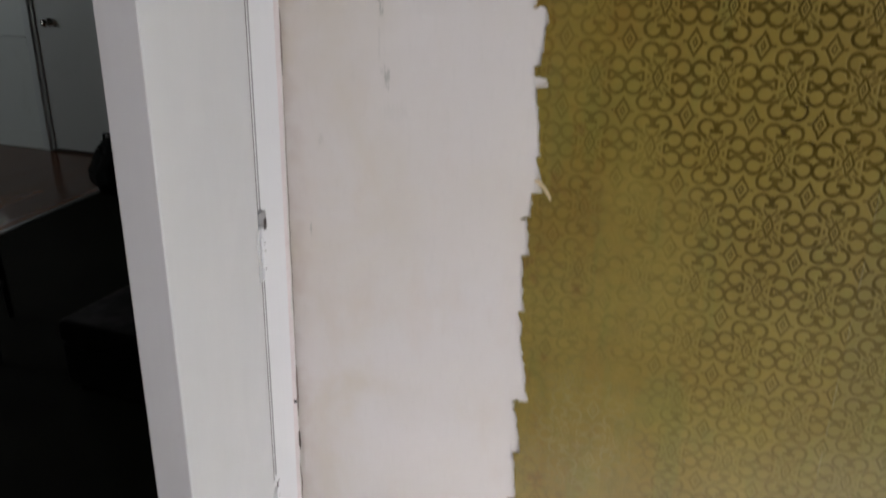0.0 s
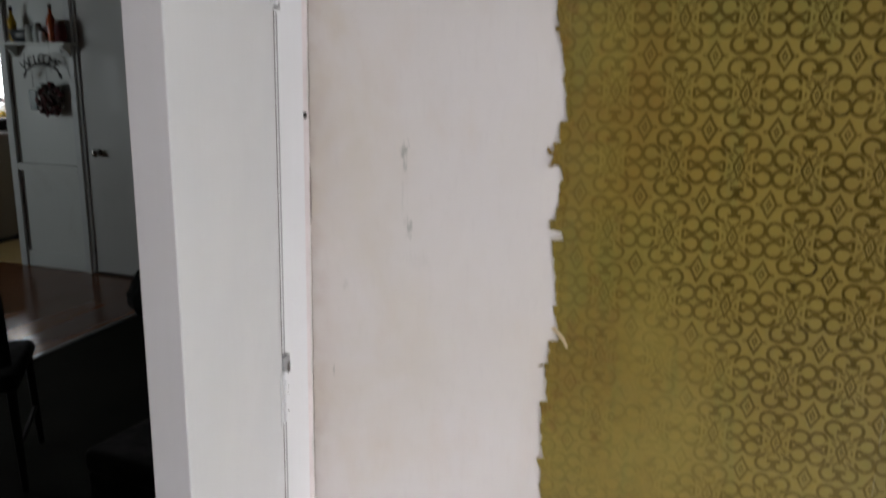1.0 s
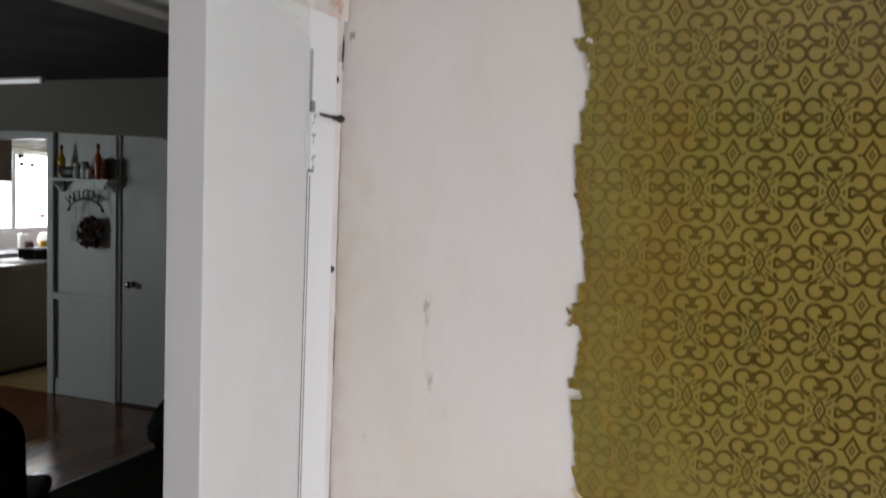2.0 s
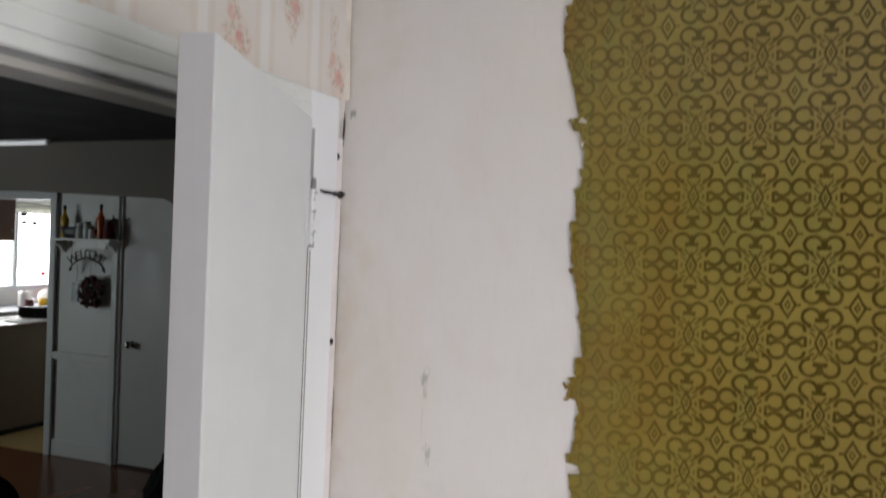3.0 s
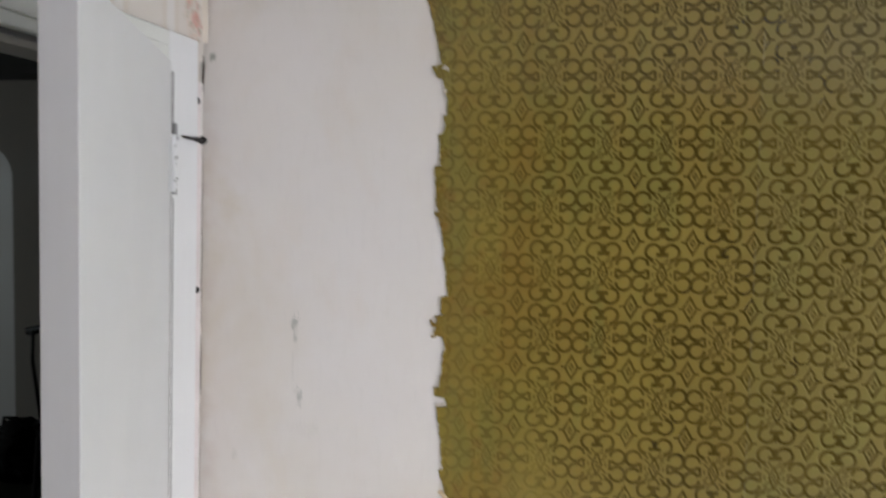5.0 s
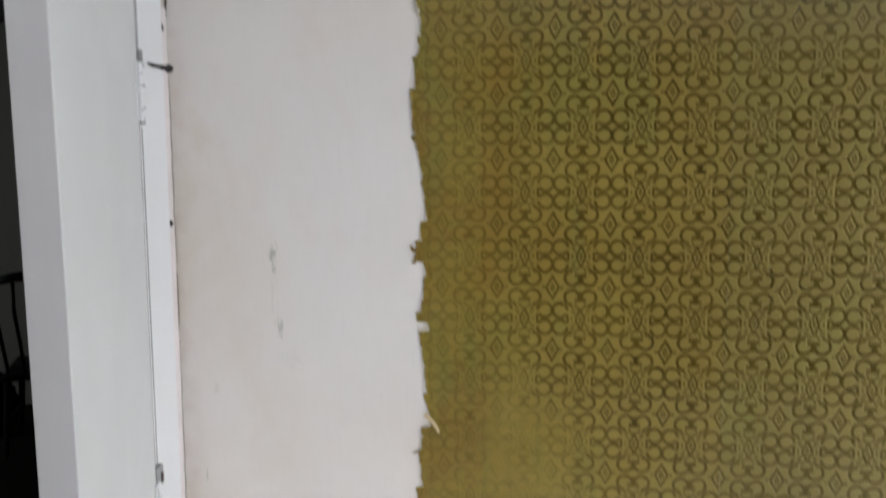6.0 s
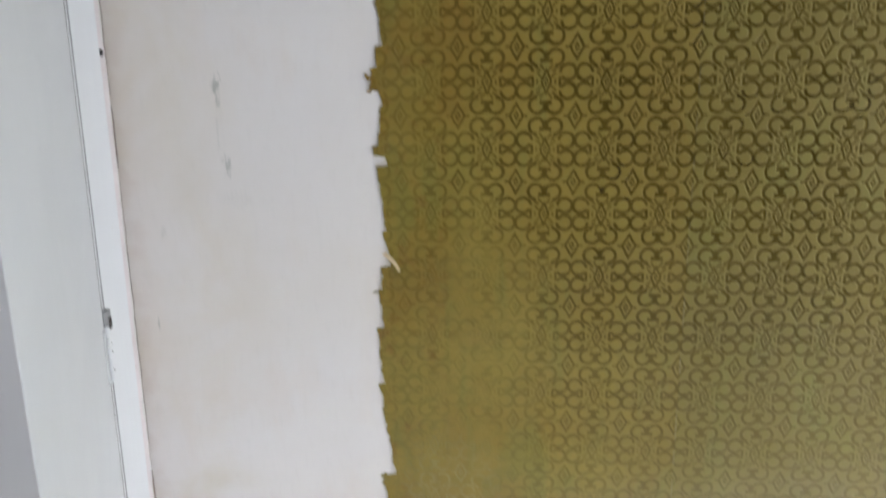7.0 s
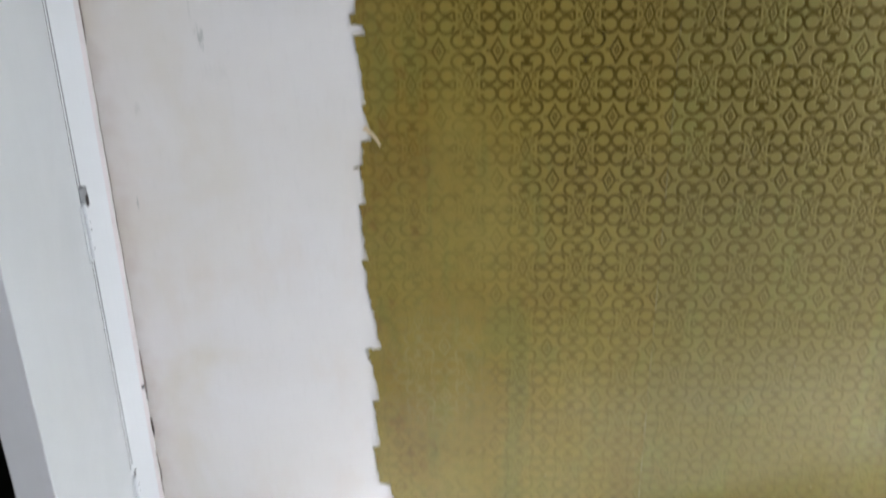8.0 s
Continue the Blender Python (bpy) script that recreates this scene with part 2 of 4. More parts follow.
def floral_wallpaper():
    """Faded pink striped paper with staggered bunches of roses."""
    n = Nodes("floral_wallpaper")
    x, y, z = n.split()
    pitch = 0.187
    step = n.div(n.add(y, 0.8895), pitch)
    column = n.math("FLOOR", n.add(step, 100.0))
    odd = n.math("FRACT", n.mul(column, 0.5))
    across = n.mul(n.sub(n.math("FRACT", n.add(step, 100.0)), 0.5), pitch)
    up = n.add(z, n.mul(odd, -0.22))
    along = n.mul(n.sub(n.math("FRACT", n.add(n.div(n.sub(up, 2.125), 0.31), 100.5)), 0.5), 0.31)
    base = n.mix(n.fade(n.noise(2.2, 3), 0.35, 0.65), (0.60, 0.54, 0.495), (0.64, 0.602, 0.57))
    stripe = n.fade(n.abs(across), 0.079, 0.083)
    base = n.mix(n.fade(n.abs(n.sub(n.abs(across), 0.068)), 0.005, 0.010, 0.32, 0), base, (0.57, 0.49, 0.41))
    base = n.mix(n.mul(stripe, 0.55), base, (0.69, 0.675, 0.67))
    wave = n.mul(n.sub(n.noise(20, 3), 0.5), 0.085)
    bend = n.mul(n.math("SINE", n.mul(along, 30.0)), 0.005)
    ax = n.add(across, bend)
    bunch = n.add(n.div(n.abs(ax), 0.052), n.div(n.abs(n.add(along, 0.02)), 0.088))
    trail = n.max(n.div(n.abs(n.add(ax, n.mul(along, 0.12))), 0.020), n.div(n.abs(n.sub(along, 0.055)), 0.075))
    inside = n.max(n.fade(n.add(bunch, n.mul(wave, 9.0)), 0.6, 1.1, 1, 0), n.mul(n.fade(n.add(trail, n.mul(wave, 14.0)), 0.7, 0.95, 1, 0), 0.75))
    bent = n.tree.nodes.new("ShaderNodeVectorMath")
    bent.operation = "MULTIPLY_ADD"
    blur = n.tree.nodes.new("ShaderNodeTexNoise")
    blur.inputs["Scale"].default_value = 70
    n.set(bent.inputs[0], blur.outputs["Color"])
    bent.inputs[1].default_value = (0.012, 0.012, 0.012)
    n.set(bent.inputs[2], n.place)
    n.set(blur.inputs["Vector"], n.place)
    seeds = n.cells(96, bent.outputs[0])
    pick = n.split(seeds["Color"])[0]
    leaf = n.mix(n.fade(pick, 0.2, 0.34), (0.30, 0.275, 0.18), (0.45, 0.385, 0.29))
    bloom = n.mix(n.fade(pick, 0.72, 0.82), (0.62, 0.49, 0.41), (0.52, 0.31, 0.26))
    flower = n.mix(n.fade(pick, 0.45, 0.55), leaf, bloom)
    gaps = n.fade(seeds["Distance"], 0.25, 0.75, 0.80, 0.12)
    base = n.mix(n.mul(inside, gaps), base, flower)
    rose = n.math("SQRT", n.add(n.math("POWER", n.abs(n.div(n.sub(ax, 0.008), 0.018)), 2), n.math("POWER", n.abs(n.div(n.add(along, 0.018), 0.022)), 2)))
    base = n.mix(n.mul(n.fade(n.add(rose, n.mul(wave, 9.0)), 0.5, 1.05, 0.7, 0), n.fade(n.noise(130, 2), 0.3, 0.6, 0.5, 1)), base, (0.55, 0.25, 0.21))
    other = n.math("SQRT", n.add(n.math("POWER", n.abs(n.div(n.add(ax, 0.012), 0.017)), 2), n.math("POWER", n.abs(n.div(n.sub(along, 0.020), 0.020)), 2)))
    base = n.mix(n.mul(n.fade(n.add(other, n.mul(wave, 9.0)), 0.5, 1.05, 0.6, 0), n.fade(n.noise(150, 2), 0.3, 0.6, 0.4, 1)), base, (0.58, 0.33, 0.275))
    n.bump(n.add(n.noise(180, 3), n.mul(n.noise(12, 3), 2)), 0.15, 0.001)
    return n.done(base, 0.62, 0.0, 0.3)


def timber_floor():
    n = Nodes("varnished_timber_floor")
    x, y, z = n.split()
    board = n.math("FRACT", n.div(n.add(x, 20.0), 0.11))
    tone = n.noise(1.0, 0, n.stretch(9.09, 0.3, 1))
    grain = n.noise(26, 5, n.stretch(1, 0.08, 1), warp=1.2)
    color = n.mix(n.fade(tone, 0.35, 0.65), (0.10, 0.030, 0.010), (0.15, 0.050, 0.017))
    color = n.mix(n.fade(grain, 0.45, 0.75, 0, 0.5), color, (0.12, 0.04, 0.014))
    joint = n.fade(n.abs(n.sub(board, 0.5)), 0.488, 0.496)
    color = n.mix(n.mul(joint, 0.8), color, (0.03, 0.014, 0.008))
    n.bump(n.sub(n.mul(grain, 0.08), joint), 0.12, 0.001)
    return n.done(color, n.fade(n.noise(3, 3), 0.3, 0.7, 0.16, 0.22), 0.0, 0.22)


def carpet(name, dark, light):
    n = Nodes(name)
    tuft = n.noise(330, 3)
    color = n.mix(n.fade(n.noise(2.2, 4), 0.35, 0.65), dark, light)
    color = n.mix(n.fade(tuft, 0.35, 0.7, 0, 0.5), color, tuple(c * 0.6 for c in dark))
    n.bump(tuft, 0.7, 0.004)
    return n.done(color, 0.95, 0.0, 0.1)


def painted(name, color, rough=0.35, wear=(0.5, 0.46, 0.4), amount=0.12):
    """Brushed house paint: faint vertical brush marks, grubby handling, soft sheen."""
    n = Nodes(name)
    brush = n.noise(40, 3, n.stretch(2.5, 2.5, 0.12))
    grub = n.noise(3.5, 5, warp=0.6)
    low = tuple(c * 0.985 for c in color)
    col = n.mix(n.fade(brush, 0.25, 0.75), low, color)
    col = n.mix(n.fade(grub, 0.55, 0.8, 0, amount), col, wear)
    col = n.mix(n.fade(n.noise(60, 3), 0.70, 0.76, 0, 0.25), col, wear)
    n.bump(n.add(n.mul(brush, 0.4), n.noise(120, 2)), 0.05, 0.0006)
    return n.done(col, n.fade(grub, 0.3, 0.7, rough * 0.85, rough * 1.2), 0.0, 0.45)


MAT = {
    "gold": gold_wallpaper(),
    "bare": bare_wall(),
    "floral": floral_wallpaper(),
    "timber": timber_floor(),
    "dark_carpet": carpet("dark_olive_carpet", (0.012, 0.0115, 0.007), (0.018, 0.017, 0.011)),
    "tan_reflected_wall": surface("tan_reflection_tint", (0.36, 0.285, 0.13), 0.85, grain=40, vary=0.08),
    "pale_carpet": carpet("pale_grey_carpet", (0.49, 0.505, 0.55), (0.59, 0.60, 0.645)),
    "vinyl": surface("kitchen_vinyl", (0.34, 0.25, 0.10), 0.4, grain=18, vary=0.2),
    "torn": surface("torn_paper_backing", (0.66, 0.52, 0.34), 0.9, grain=120, vary=0.2, relief=0.3),
    "torn_white": surface("torn_white_backing", (0.70, 0.63, 0.56), 0.9, grain=160, vary=0.15, relief=0.3),
    "ceiling": surface("white_ceiling_paint", (0.72, 0.75, 0.78), 0.85, grain=60, vary=0.05, relief=0.12),
    "leaf_paint": painted("white_door_paint", (0.620, 0.632, 0.645), 0.42, (0.58, 0.57, 0.54), 0.10),
    "shaded_edge_paint": painted("grubby_shaded_edge_paint", (0.61, 0.60, 0.63), 0.5, (0.45, 0.43, 0.42), 0.2),
    "casing_paint": painted("white_casing_paint", (0.725, 0.735, 0.755), 0.36, (0.55, 0.5, 0.45), 0.10),
    "shaded_head_paint": painted("shaded_cream_white_head_paint", (0.665, 0.68, 0.662), 0.4, (0.50, 0.47, 0.42), 0.2),
    "cream_paint": painted("aged_cream_paint", (0.64, 0.665, 0.64), 0.4, (0.5, 0.46, 0.36), 0.15),
    "partition": painted("cool_white_partition_paint", (0.595, 0.615, 0.595), 0.5, (0.40, 0.385, 0.35), 0.3),
    "partition_trim": painted("grey_white_trim_paint", (0.55, 0.57, 0.57), 0.45, (0.36, 0.35, 0.33), 0.15),
    "kdoor": painted("grey_white_flush_door_paint", (0.46, 0.46, 0.445), 0.5, (0.33, 0.32, 0.30), 0.2),
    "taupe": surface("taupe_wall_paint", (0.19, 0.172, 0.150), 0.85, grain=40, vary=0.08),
    "dark_ceiling": surface("near_black_ceiling", (0.011, 0.010, 0.009), 0.95, grain=30, vary=0.2),
    "plain_wall": surface("plain_wall_paint", (0.66, 0.65, 0.63), 0.85, grain=40, vary=0.06),
    "iron": surface("blackened_iron", (0.035, 0.033, 0.032), 0.5, 0.8, grain=80, vary=0.3, relief=0.3),
    "steel": surface("worn_steel", (0.22, 0.21, 0.20), 0.5, 0.6, grain=90, vary=0.2, relief=0.2),
    "chrome": surface("tarnished_metal", (0.30, 0.28, 0.26), 0.2, 1.0, grain=40, vary=0.05),
    "pink": surface("faded_pink_paper", (0.72, 0.665, 0.67), 0.8, grain=60, vary=0.12, relief=0.3, dirt=(0.58, 0.49, 0.47)),
    "crack": surface("brown_dusty_crack", (0.33, 0.26, 0.23), 0.95, grain=90, vary=0.4, relief=0.4),
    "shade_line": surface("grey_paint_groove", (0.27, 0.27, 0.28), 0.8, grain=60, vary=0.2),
    "joint_grey": surface("dusty_grey_joint", (0.36, 0.36, 0.37), 0.85, grain=60, vary=0.2),
    "lining": painted("dull_beige_lining_paint", (0.42, 0.40, 0.37), 0.6, (0.3, 0.28, 0.25), 0.2),
    "dark_crack": surface("dark_brown_split", (0.085, 0.06, 0.045), 0.95, grain=120, vary=0.6, relief=0.4),
    "bare_metal": surface("dull_grey_hinge_metal", (0.30, 0.30, 0.31), 0.6, 0.3, grain=120, vary=0.4, relief=0.3),
    "gap": surface("dusty_dark_gap", (0.06, 0.05, 0.045), 0.95, grain=120, vary=0.4, relief=0.4),
    "black_wood": surface("black_stained_wood", (0.006, 0.005, 0.005), 0.6, grain=50, vary=0.3, specular=0.15),
    "black_cloth": surface("black_padded_fabric", (0.005, 0.005, 0.005), 0.95, grain=260, vary=0.3, relief=0.4, specular=0.15),
    "black_vinyl": surface("black_vinyl_cover", (0.004, 0.0035, 0.003), 0.7, grain=120, vary=0.3, relief=0.3, specular=0.15),
    "brown_panel": surface("brown_laminate_panel", (0.085, 0.068, 0.040), 0.6, grain=24, vary=0.15),
    "brown_wood": surface("dark_brown_cupboard_wood", (0.11, 0.055, 0.032), 0.55, grain=22, vary=0.25),
    "worktop": surface("grey_laminate_worktop", (0.26, 0.27, 0.28), 0.35, grain=140, vary=0.25),
    "white_gloss": surface("white_glazed_ware", (0.78, 0.79, 0.80), 0.25, grain=20, vary=0.05),
    "paper": surface("white_paper", (0.80, 0.80, 0.79), 0.85, grain=60, vary=0.04),
    "yellow": surface("yellow_glass_oil", (0.55, 0.33, 0.02), 0.2, grain=20, vary=0.2),
    "orange": surface("orange_red_sauce_glass", (0.52, 0.10, 0.03), 0.22, grain=20, vary=0.2),
    "red": surface("red_enamel", (0.42, 0.02, 0.025), 0.3, grain=20, vary=0.15),
    "dark_red": surface("dark_red_dried_flowers", (0.085, 0.014, 0.016), 0.85, grain=120, vary=0.5, relief=0.5),
    "dark_twig": surface("dark_brown_twig", (0.035, 0.022, 0.018), 0.85, grain=140, vary=0.4, relief=0.5),
    "teal": surface("dull_teal_glaze", (0.10, 0.16, 0.17), 0.4, grain=60, vary=0.4),
    "dark_dish": surface("dark_slate_glaze", (0.030, 0.036, 0.040), 0.4, grain=60, vary=0.4),
    "glass_ware": surface("pressed_glass_ware", (0.45, 0.48, 0.46), 0.12, grain=30, vary=0.15),
    "dark_cap": surface("dark_bottle_cap", (0.10, 0.05, 0.03), 0.4, grain=60, vary=0.2),
}


def glass():
    n = Nodes("window_glass")
    n.set(n.shader.inputs["Transmission Weight"], 1.0)
    return n.done((0.95, 0.97, 0.97), n.fade(n.noise(3), 0.4, 0.6, 0.0, 0.02))


def glow(name, color, strength):
    n = Nodes(name)
    n.set(n.shader.inputs["Emission Color"], color)
    n.set(n.shader.inputs["Emission Strength"], strength)
    return n.done(color, 0.9)


def sheer():
    n = Nodes("sheer_cream_blind")
    n.set(n.shader.inputs["Transmission Weight"], 0.7)
    return n.done(n.mix(n.noise(160, 2), (0.80, 0.79, 0.70), (0.90, 0.89, 0.82)), 1.0)


MAT["blind"] = sheer()
MAT["glass"] = glass()
# faint glow added for the bright streak under the dining ceiling
MAT["streak_glow"] = glow("bright_streak_glow", (0.95, 0.97, 1.0), 0.15)
MAT["outside"] = glow("bright_outdoors", (0.93, 0.97, 1.0), 1.6)


# ---- mesh helpers ----
def link(name, bm, material, parent=None, label="", smooth=False, kind=""):
    me = bpy.data.meshes.new(name)
    bmesh.ops.recalc_face_normals(bm, faces=bm.faces)
    if smooth:
        for f in bm.faces:
            f.smooth = True
    bm.to_mesh(me)
    bm.free()
    me.materials.append(MAT[material])
    ob = new(name, me)
    ob.parent = parent
    return tagged(ob, label, kind=kind)


def part(name, bm, material, parent, label="", smooth=False):
    return link(name, bm, material, parent, label, smooth)


def thing(name, label, category, group="", place=None):
    ob = tagged(new(name), label, category, group)
    ob.empty_display_size = 0.1
    if place:
        ob.matrix_world = place
    return ob


def setting(name, bm, material, label="", smooth=False):
    return link(name, bm, material, None, label, smooth, "structure")


def box(x0, y0, z0, x1, y1, z1, bevel=0.0, into=None, steps=2):
    bm = bmesh.new()
    bmesh.ops.create_cube(bm, size=1.0)
    for v in bm.verts:
        v.co = (x0 + (v.co.x + 0.5) * (x1 - x0), y0 + (v.co.y + 0.5) * (y1 - y0), z0 + (v.co.z + 0.5) * (z1 - z0))
    if bevel:
        bmesh.ops.bevel(bm, geom=list(bm.edges), offset=bevel, segments=steps, profile=0.5, affect="EDGES")
    return merged(into, bm)


def merged(into, bm):
    if into is None:
        return bm
    me = bpy.data.meshes.new("tmp")
    bm.to_mesh(me)
    bm.free()
    into.from_mesh(me)
    bpy.data.meshes.remove(me)
    return into


def lathe(profile, segments=20, place=None, into=None):
    """A turned body round z from (radius, height) pairs."""
    bm = bmesh.new()
    rings = []
    for r, z in profile:
        if r < 1e-5:
            rings.append([bm.verts.new((0, 0, z))])
        else:
            rings.append([bm.verts.new((r * math.cos(2 * math.pi * k / segments), r * math.sin(2 * math.pi * k / segments), z)) for k in range(segments)])
    for low, high in zip(rings, rings[1:]):
        for k in range(segments):
            m = (k + 1) % segments
            loop = [low[k % len(low)], low[m % len(low)], high[m % len(high)], high[k % len(high)]]
            loop = list(dict.fromkeys(loop))
            if len(loop) > 2:
                bm.faces.new(loop)
    if place is not None:
        bmesh.ops.transform(bm, matrix=place, verts=bm.verts)
    return merged(into, bm)


def tube(points, radius, sides=8, into=None):
    """A round rod along points; radius may be a number or one for each point."""
    bm = bmesh.new()
    points = [Vector(p) for p in points]
    radii = radius if isinstance(radius, (list, tuple)) else [radius] * len(points)
    rings = []
    for k, p in enumerate(points):
        way = (points[min(k + 1, len(points) - 1)] - points[max(k - 1, 0)]).normalized()
        q = way.to_track_quat("Z", "Y")
        rings.append([bm.verts.new(p + q @ Vector((radii[k] * math.cos(2 * math.pi * s / sides), radii[k] * math.sin(2 * math.pi * s / sides), 0))) for s in range(sides)])
    for low, high in zip(rings, rings[1:]):
        for s in range(sides):
            bm.faces.new((low[s], low[(s + 1) % sides], high[(s + 1) % sides], high[s]))
    bm.faces.new(rings[0])
    bm.faces.new(rings[-1])
    return merged(into, bm)


def lump(size, seed, rough=0.12, level=3, place=None, into=None):
    bm = bmesh.new()
    bmesh.ops.create_icosphere(bm, subdivisions=level, radius=1.0)
    for v in bm.verts:
        d = 1 + rough * noise.noise(v.co * 1.7 + Vector((seed, 0, 0))) + rough * 0.5 * noise.noise(v.co * 4.3 + Vector((0, seed, 0)))
        v.co = Vector((v.co.x * size[0], v.co.y * size[1], v.co.z * size[2])) * d
    if place is not None:
        bmesh.ops.transform(bm, matrix=place, verts=bm.verts)
    return merged(into, bm)


def turned(bm, m):
    bmesh.ops.transform(bm, matrix=m, verts=bm.verts)
    return bm


def slab_with_holes(axis, a, b, low, high, bottom, top, holes):
    """A wall slab from a to b across axis, from low to high along it, with holes (from, to, sill, head)."""
    bm = bmesh.new()

    def block(u0, u1, z0, z1):
        if u1 - u0 > 1e-4 and z1 - z0 > 1e-4:
            if axis == "x":
                box(a, u0, z0, b, u1, z1, into=bm)
            else:
                box(u0, a, z0, u1, b, z1, into=bm)

    at = low
    for u0, u1, sill, head in sorted(holes):
        block(at, u0, bottom, top)
        block(u0, u1, bottom, sill)
        block(u0, u1, head, top)
        at = u1
    block(at, high, bottom, top)
    return bm


# ---- the room: walls, floor, ceiling ----
ROOM_X, ROOM_Y, TOP = 3.1, -3.5, 2.50
HINGE_Y, HEAD = -0.190, 1.972
DOOR_END = -1.62

wall_north = setting("wall_north", box(-0.12, 0.0, 0.0, ROOM_X + 0.12, 0.12, TOP), "bare", "off-white plaster wall stripped of paper beside torn gold wallpaper")
wall_west = setting("wall_west", slab_with_holes("x", -0.08, 0.0, ROOM_Y, 0.0, 0.0, TOP, [(DOOR_END, HINGE_Y + 0.004, 0.0, HEAD)]), "plain_wall", "plaster wall with a doorway under faded floral wallpaper")
wall_east = setting("wall_east", slab_with_holes("x", ROOM_X, ROOM_X + 0.12, ROOM_Y, 0.0, 0.0, TOP, [(-2.40, -0.60, 0.32, 1.92)]), "plain_wall", "plain off-white plaster wall with a window")
# unseen back wall; its gold tint is added to warm the wallpaper's reflections
wall_south = setting("wall_south", box(-0.09, ROOM_Y - 0.12, 0.0, ROOM_X + 0.12, ROOM_Y, TOP), "tan_reflected_wall", "unseen plain wall, tinted dull gold for reflections")
floor = setting("floor", box(-0.12, ROOM_Y - 0.12, -0.1, ROOM_X + 0.12, 0.12, 0.0), "pale_carpet", "pale grey carpeted floor")

# the ceiling sags a little towards the window side
bm = box(-0.12, ROOM_Y - 0.12, 2.343, ROOM_X + 0.12, 0.12, 2.44)
for v in bm.verts:
    v.co.z -= 0.024 * (v.co.x - 0.1)
ceiling = setting("ceiling", bm, "ceiling", "smooth white painted ceiling")


def ceiling_height(x):
    return 2.343 - 0.024 * (x - 0.1)


# plaster seam where the ceiling meets the stripped wall
bm = bmesh.new()
random.seed(4)
seam = []
for k in range(40):
    x = k / 39 * 0.55
    dip = 0.006 + 0.007 * noise.noise((x * 7, 2.0, 0)) + 0.003 * noise.noise((x * 40, 5.0, 0))
    z = ceiling_height(x)
    seam.append([bm.verts.new((x, -0.0015, z - dip)), bm.verts.new((x, -0.007, z + 0.002))])
for (p, q), (r, s) in zip(seam, seam[1:]):
    bm.faces.new((p, q, s, r))
part("plaster_seam", bm, "ceiling", wall_north, "ragged white plaster seam under the ceiling", True)

bm = bmesh.new()
for x0, x1, y0, y1 in ((0.0, ROOM_X, -0.016, 0.0), (ROOM_X - 0.016, ROOM_X, ROOM_Y, -0.016), (0.0, ROOM_X - 0.016, ROOM_Y, ROOM_Y + 0.016), (0.0, 0.016, ROOM_Y + 0.016, DOOR_END - 0.12)):
    box(x0, y0, 0.0, x1, y1, 0.09, 0.003, bm)
setting("baseboard", bm, "casing_paint", "low white painted baseboard")


def window(name, axis, at, thick, u0, u1, z0, z1, columns):
    """A white framed window in a wall across x, with sill, mullions and panes."""
    win = tagged(new(name), "white painted timber window with clear panes", kind="structure")
    sign = thick
    lo, hi = sorted((at, at + sign))
    d0, d1 = lo + 0.02, hi - 0.02
    bm = bmesh.new()
    w = 0.05
    box(d0, u0, z0, d1, u0 + w, z1, 0.004, bm)
    box(d0, u1 - w, z0, d1, u1, z1, 0.004, bm)
    box(d0, u0 + w, z0, d1, u1 - w, z0 + w, 0.004, bm)
    box(d0, u0 + w, z1 - w, d1, u1 - w, z1, 0.004, bm)
    mid = (d0 + d1) / 2
    step = (u1 - u0 - 2 * w) / columns
    for k in range(1, columns):
        box(mid - 0.02, u0 + w + k * step - 0.02, z0 + w, mid + 0.02, u0 + w + k * step + 0.02, z1 - w, 0.003, bm)
    part("window_frame", bm, "casing_paint", win)
    for k in range(columns):
        pane = part("pane", box(mid - 0.003, u0 + w + k * step + (0.02 if k else 0), z0 + w, mid + 0.003, u0 + w + (k + 1) * step - (0.02 if k < columns - 1 else 0), z1 - w), "glass", win)
        pane.visible_shadow = False
    inner = lo - 0.07 if sign > 0 else hi
    part("window_sill", box(inner, u0 - 0.05, z0 - 0.03, inner + 0.07, u1 + 0.05, z0, 0.005), "casing_paint", win)
    return win


window("window_1", "x", ROOM_X, 0.12, -2.40, -0.60, 0.32, 1.92, 3)

# unseen blind, added to cut the sun to the pane next to the papered wall
drawn = thing("drawn_blind", "added unseen blind that keeps sun off most of the window", "blind")
part("roll", lathe([(0, 0), (0.028, 0.0), (0.028, 1.07), (0, 1.07)], 14, pose(ROOM_X + 0.149, -1.34, 1.885, 90, 0, 0)), "blind", drawn, "", True)
part("cloth", box(ROOM_X + 0.1215, -2.41, 0.31, ROOM_X + 0.1265, -1.34, 1.86), "plain_wall", drawn)
part("bottom_bar", box(ROOM_X + 0.1215, -2.41, 0.290, ROOM_X + 0.140, -1.34, 0.312, 0.003), "casing_paint", drawn)

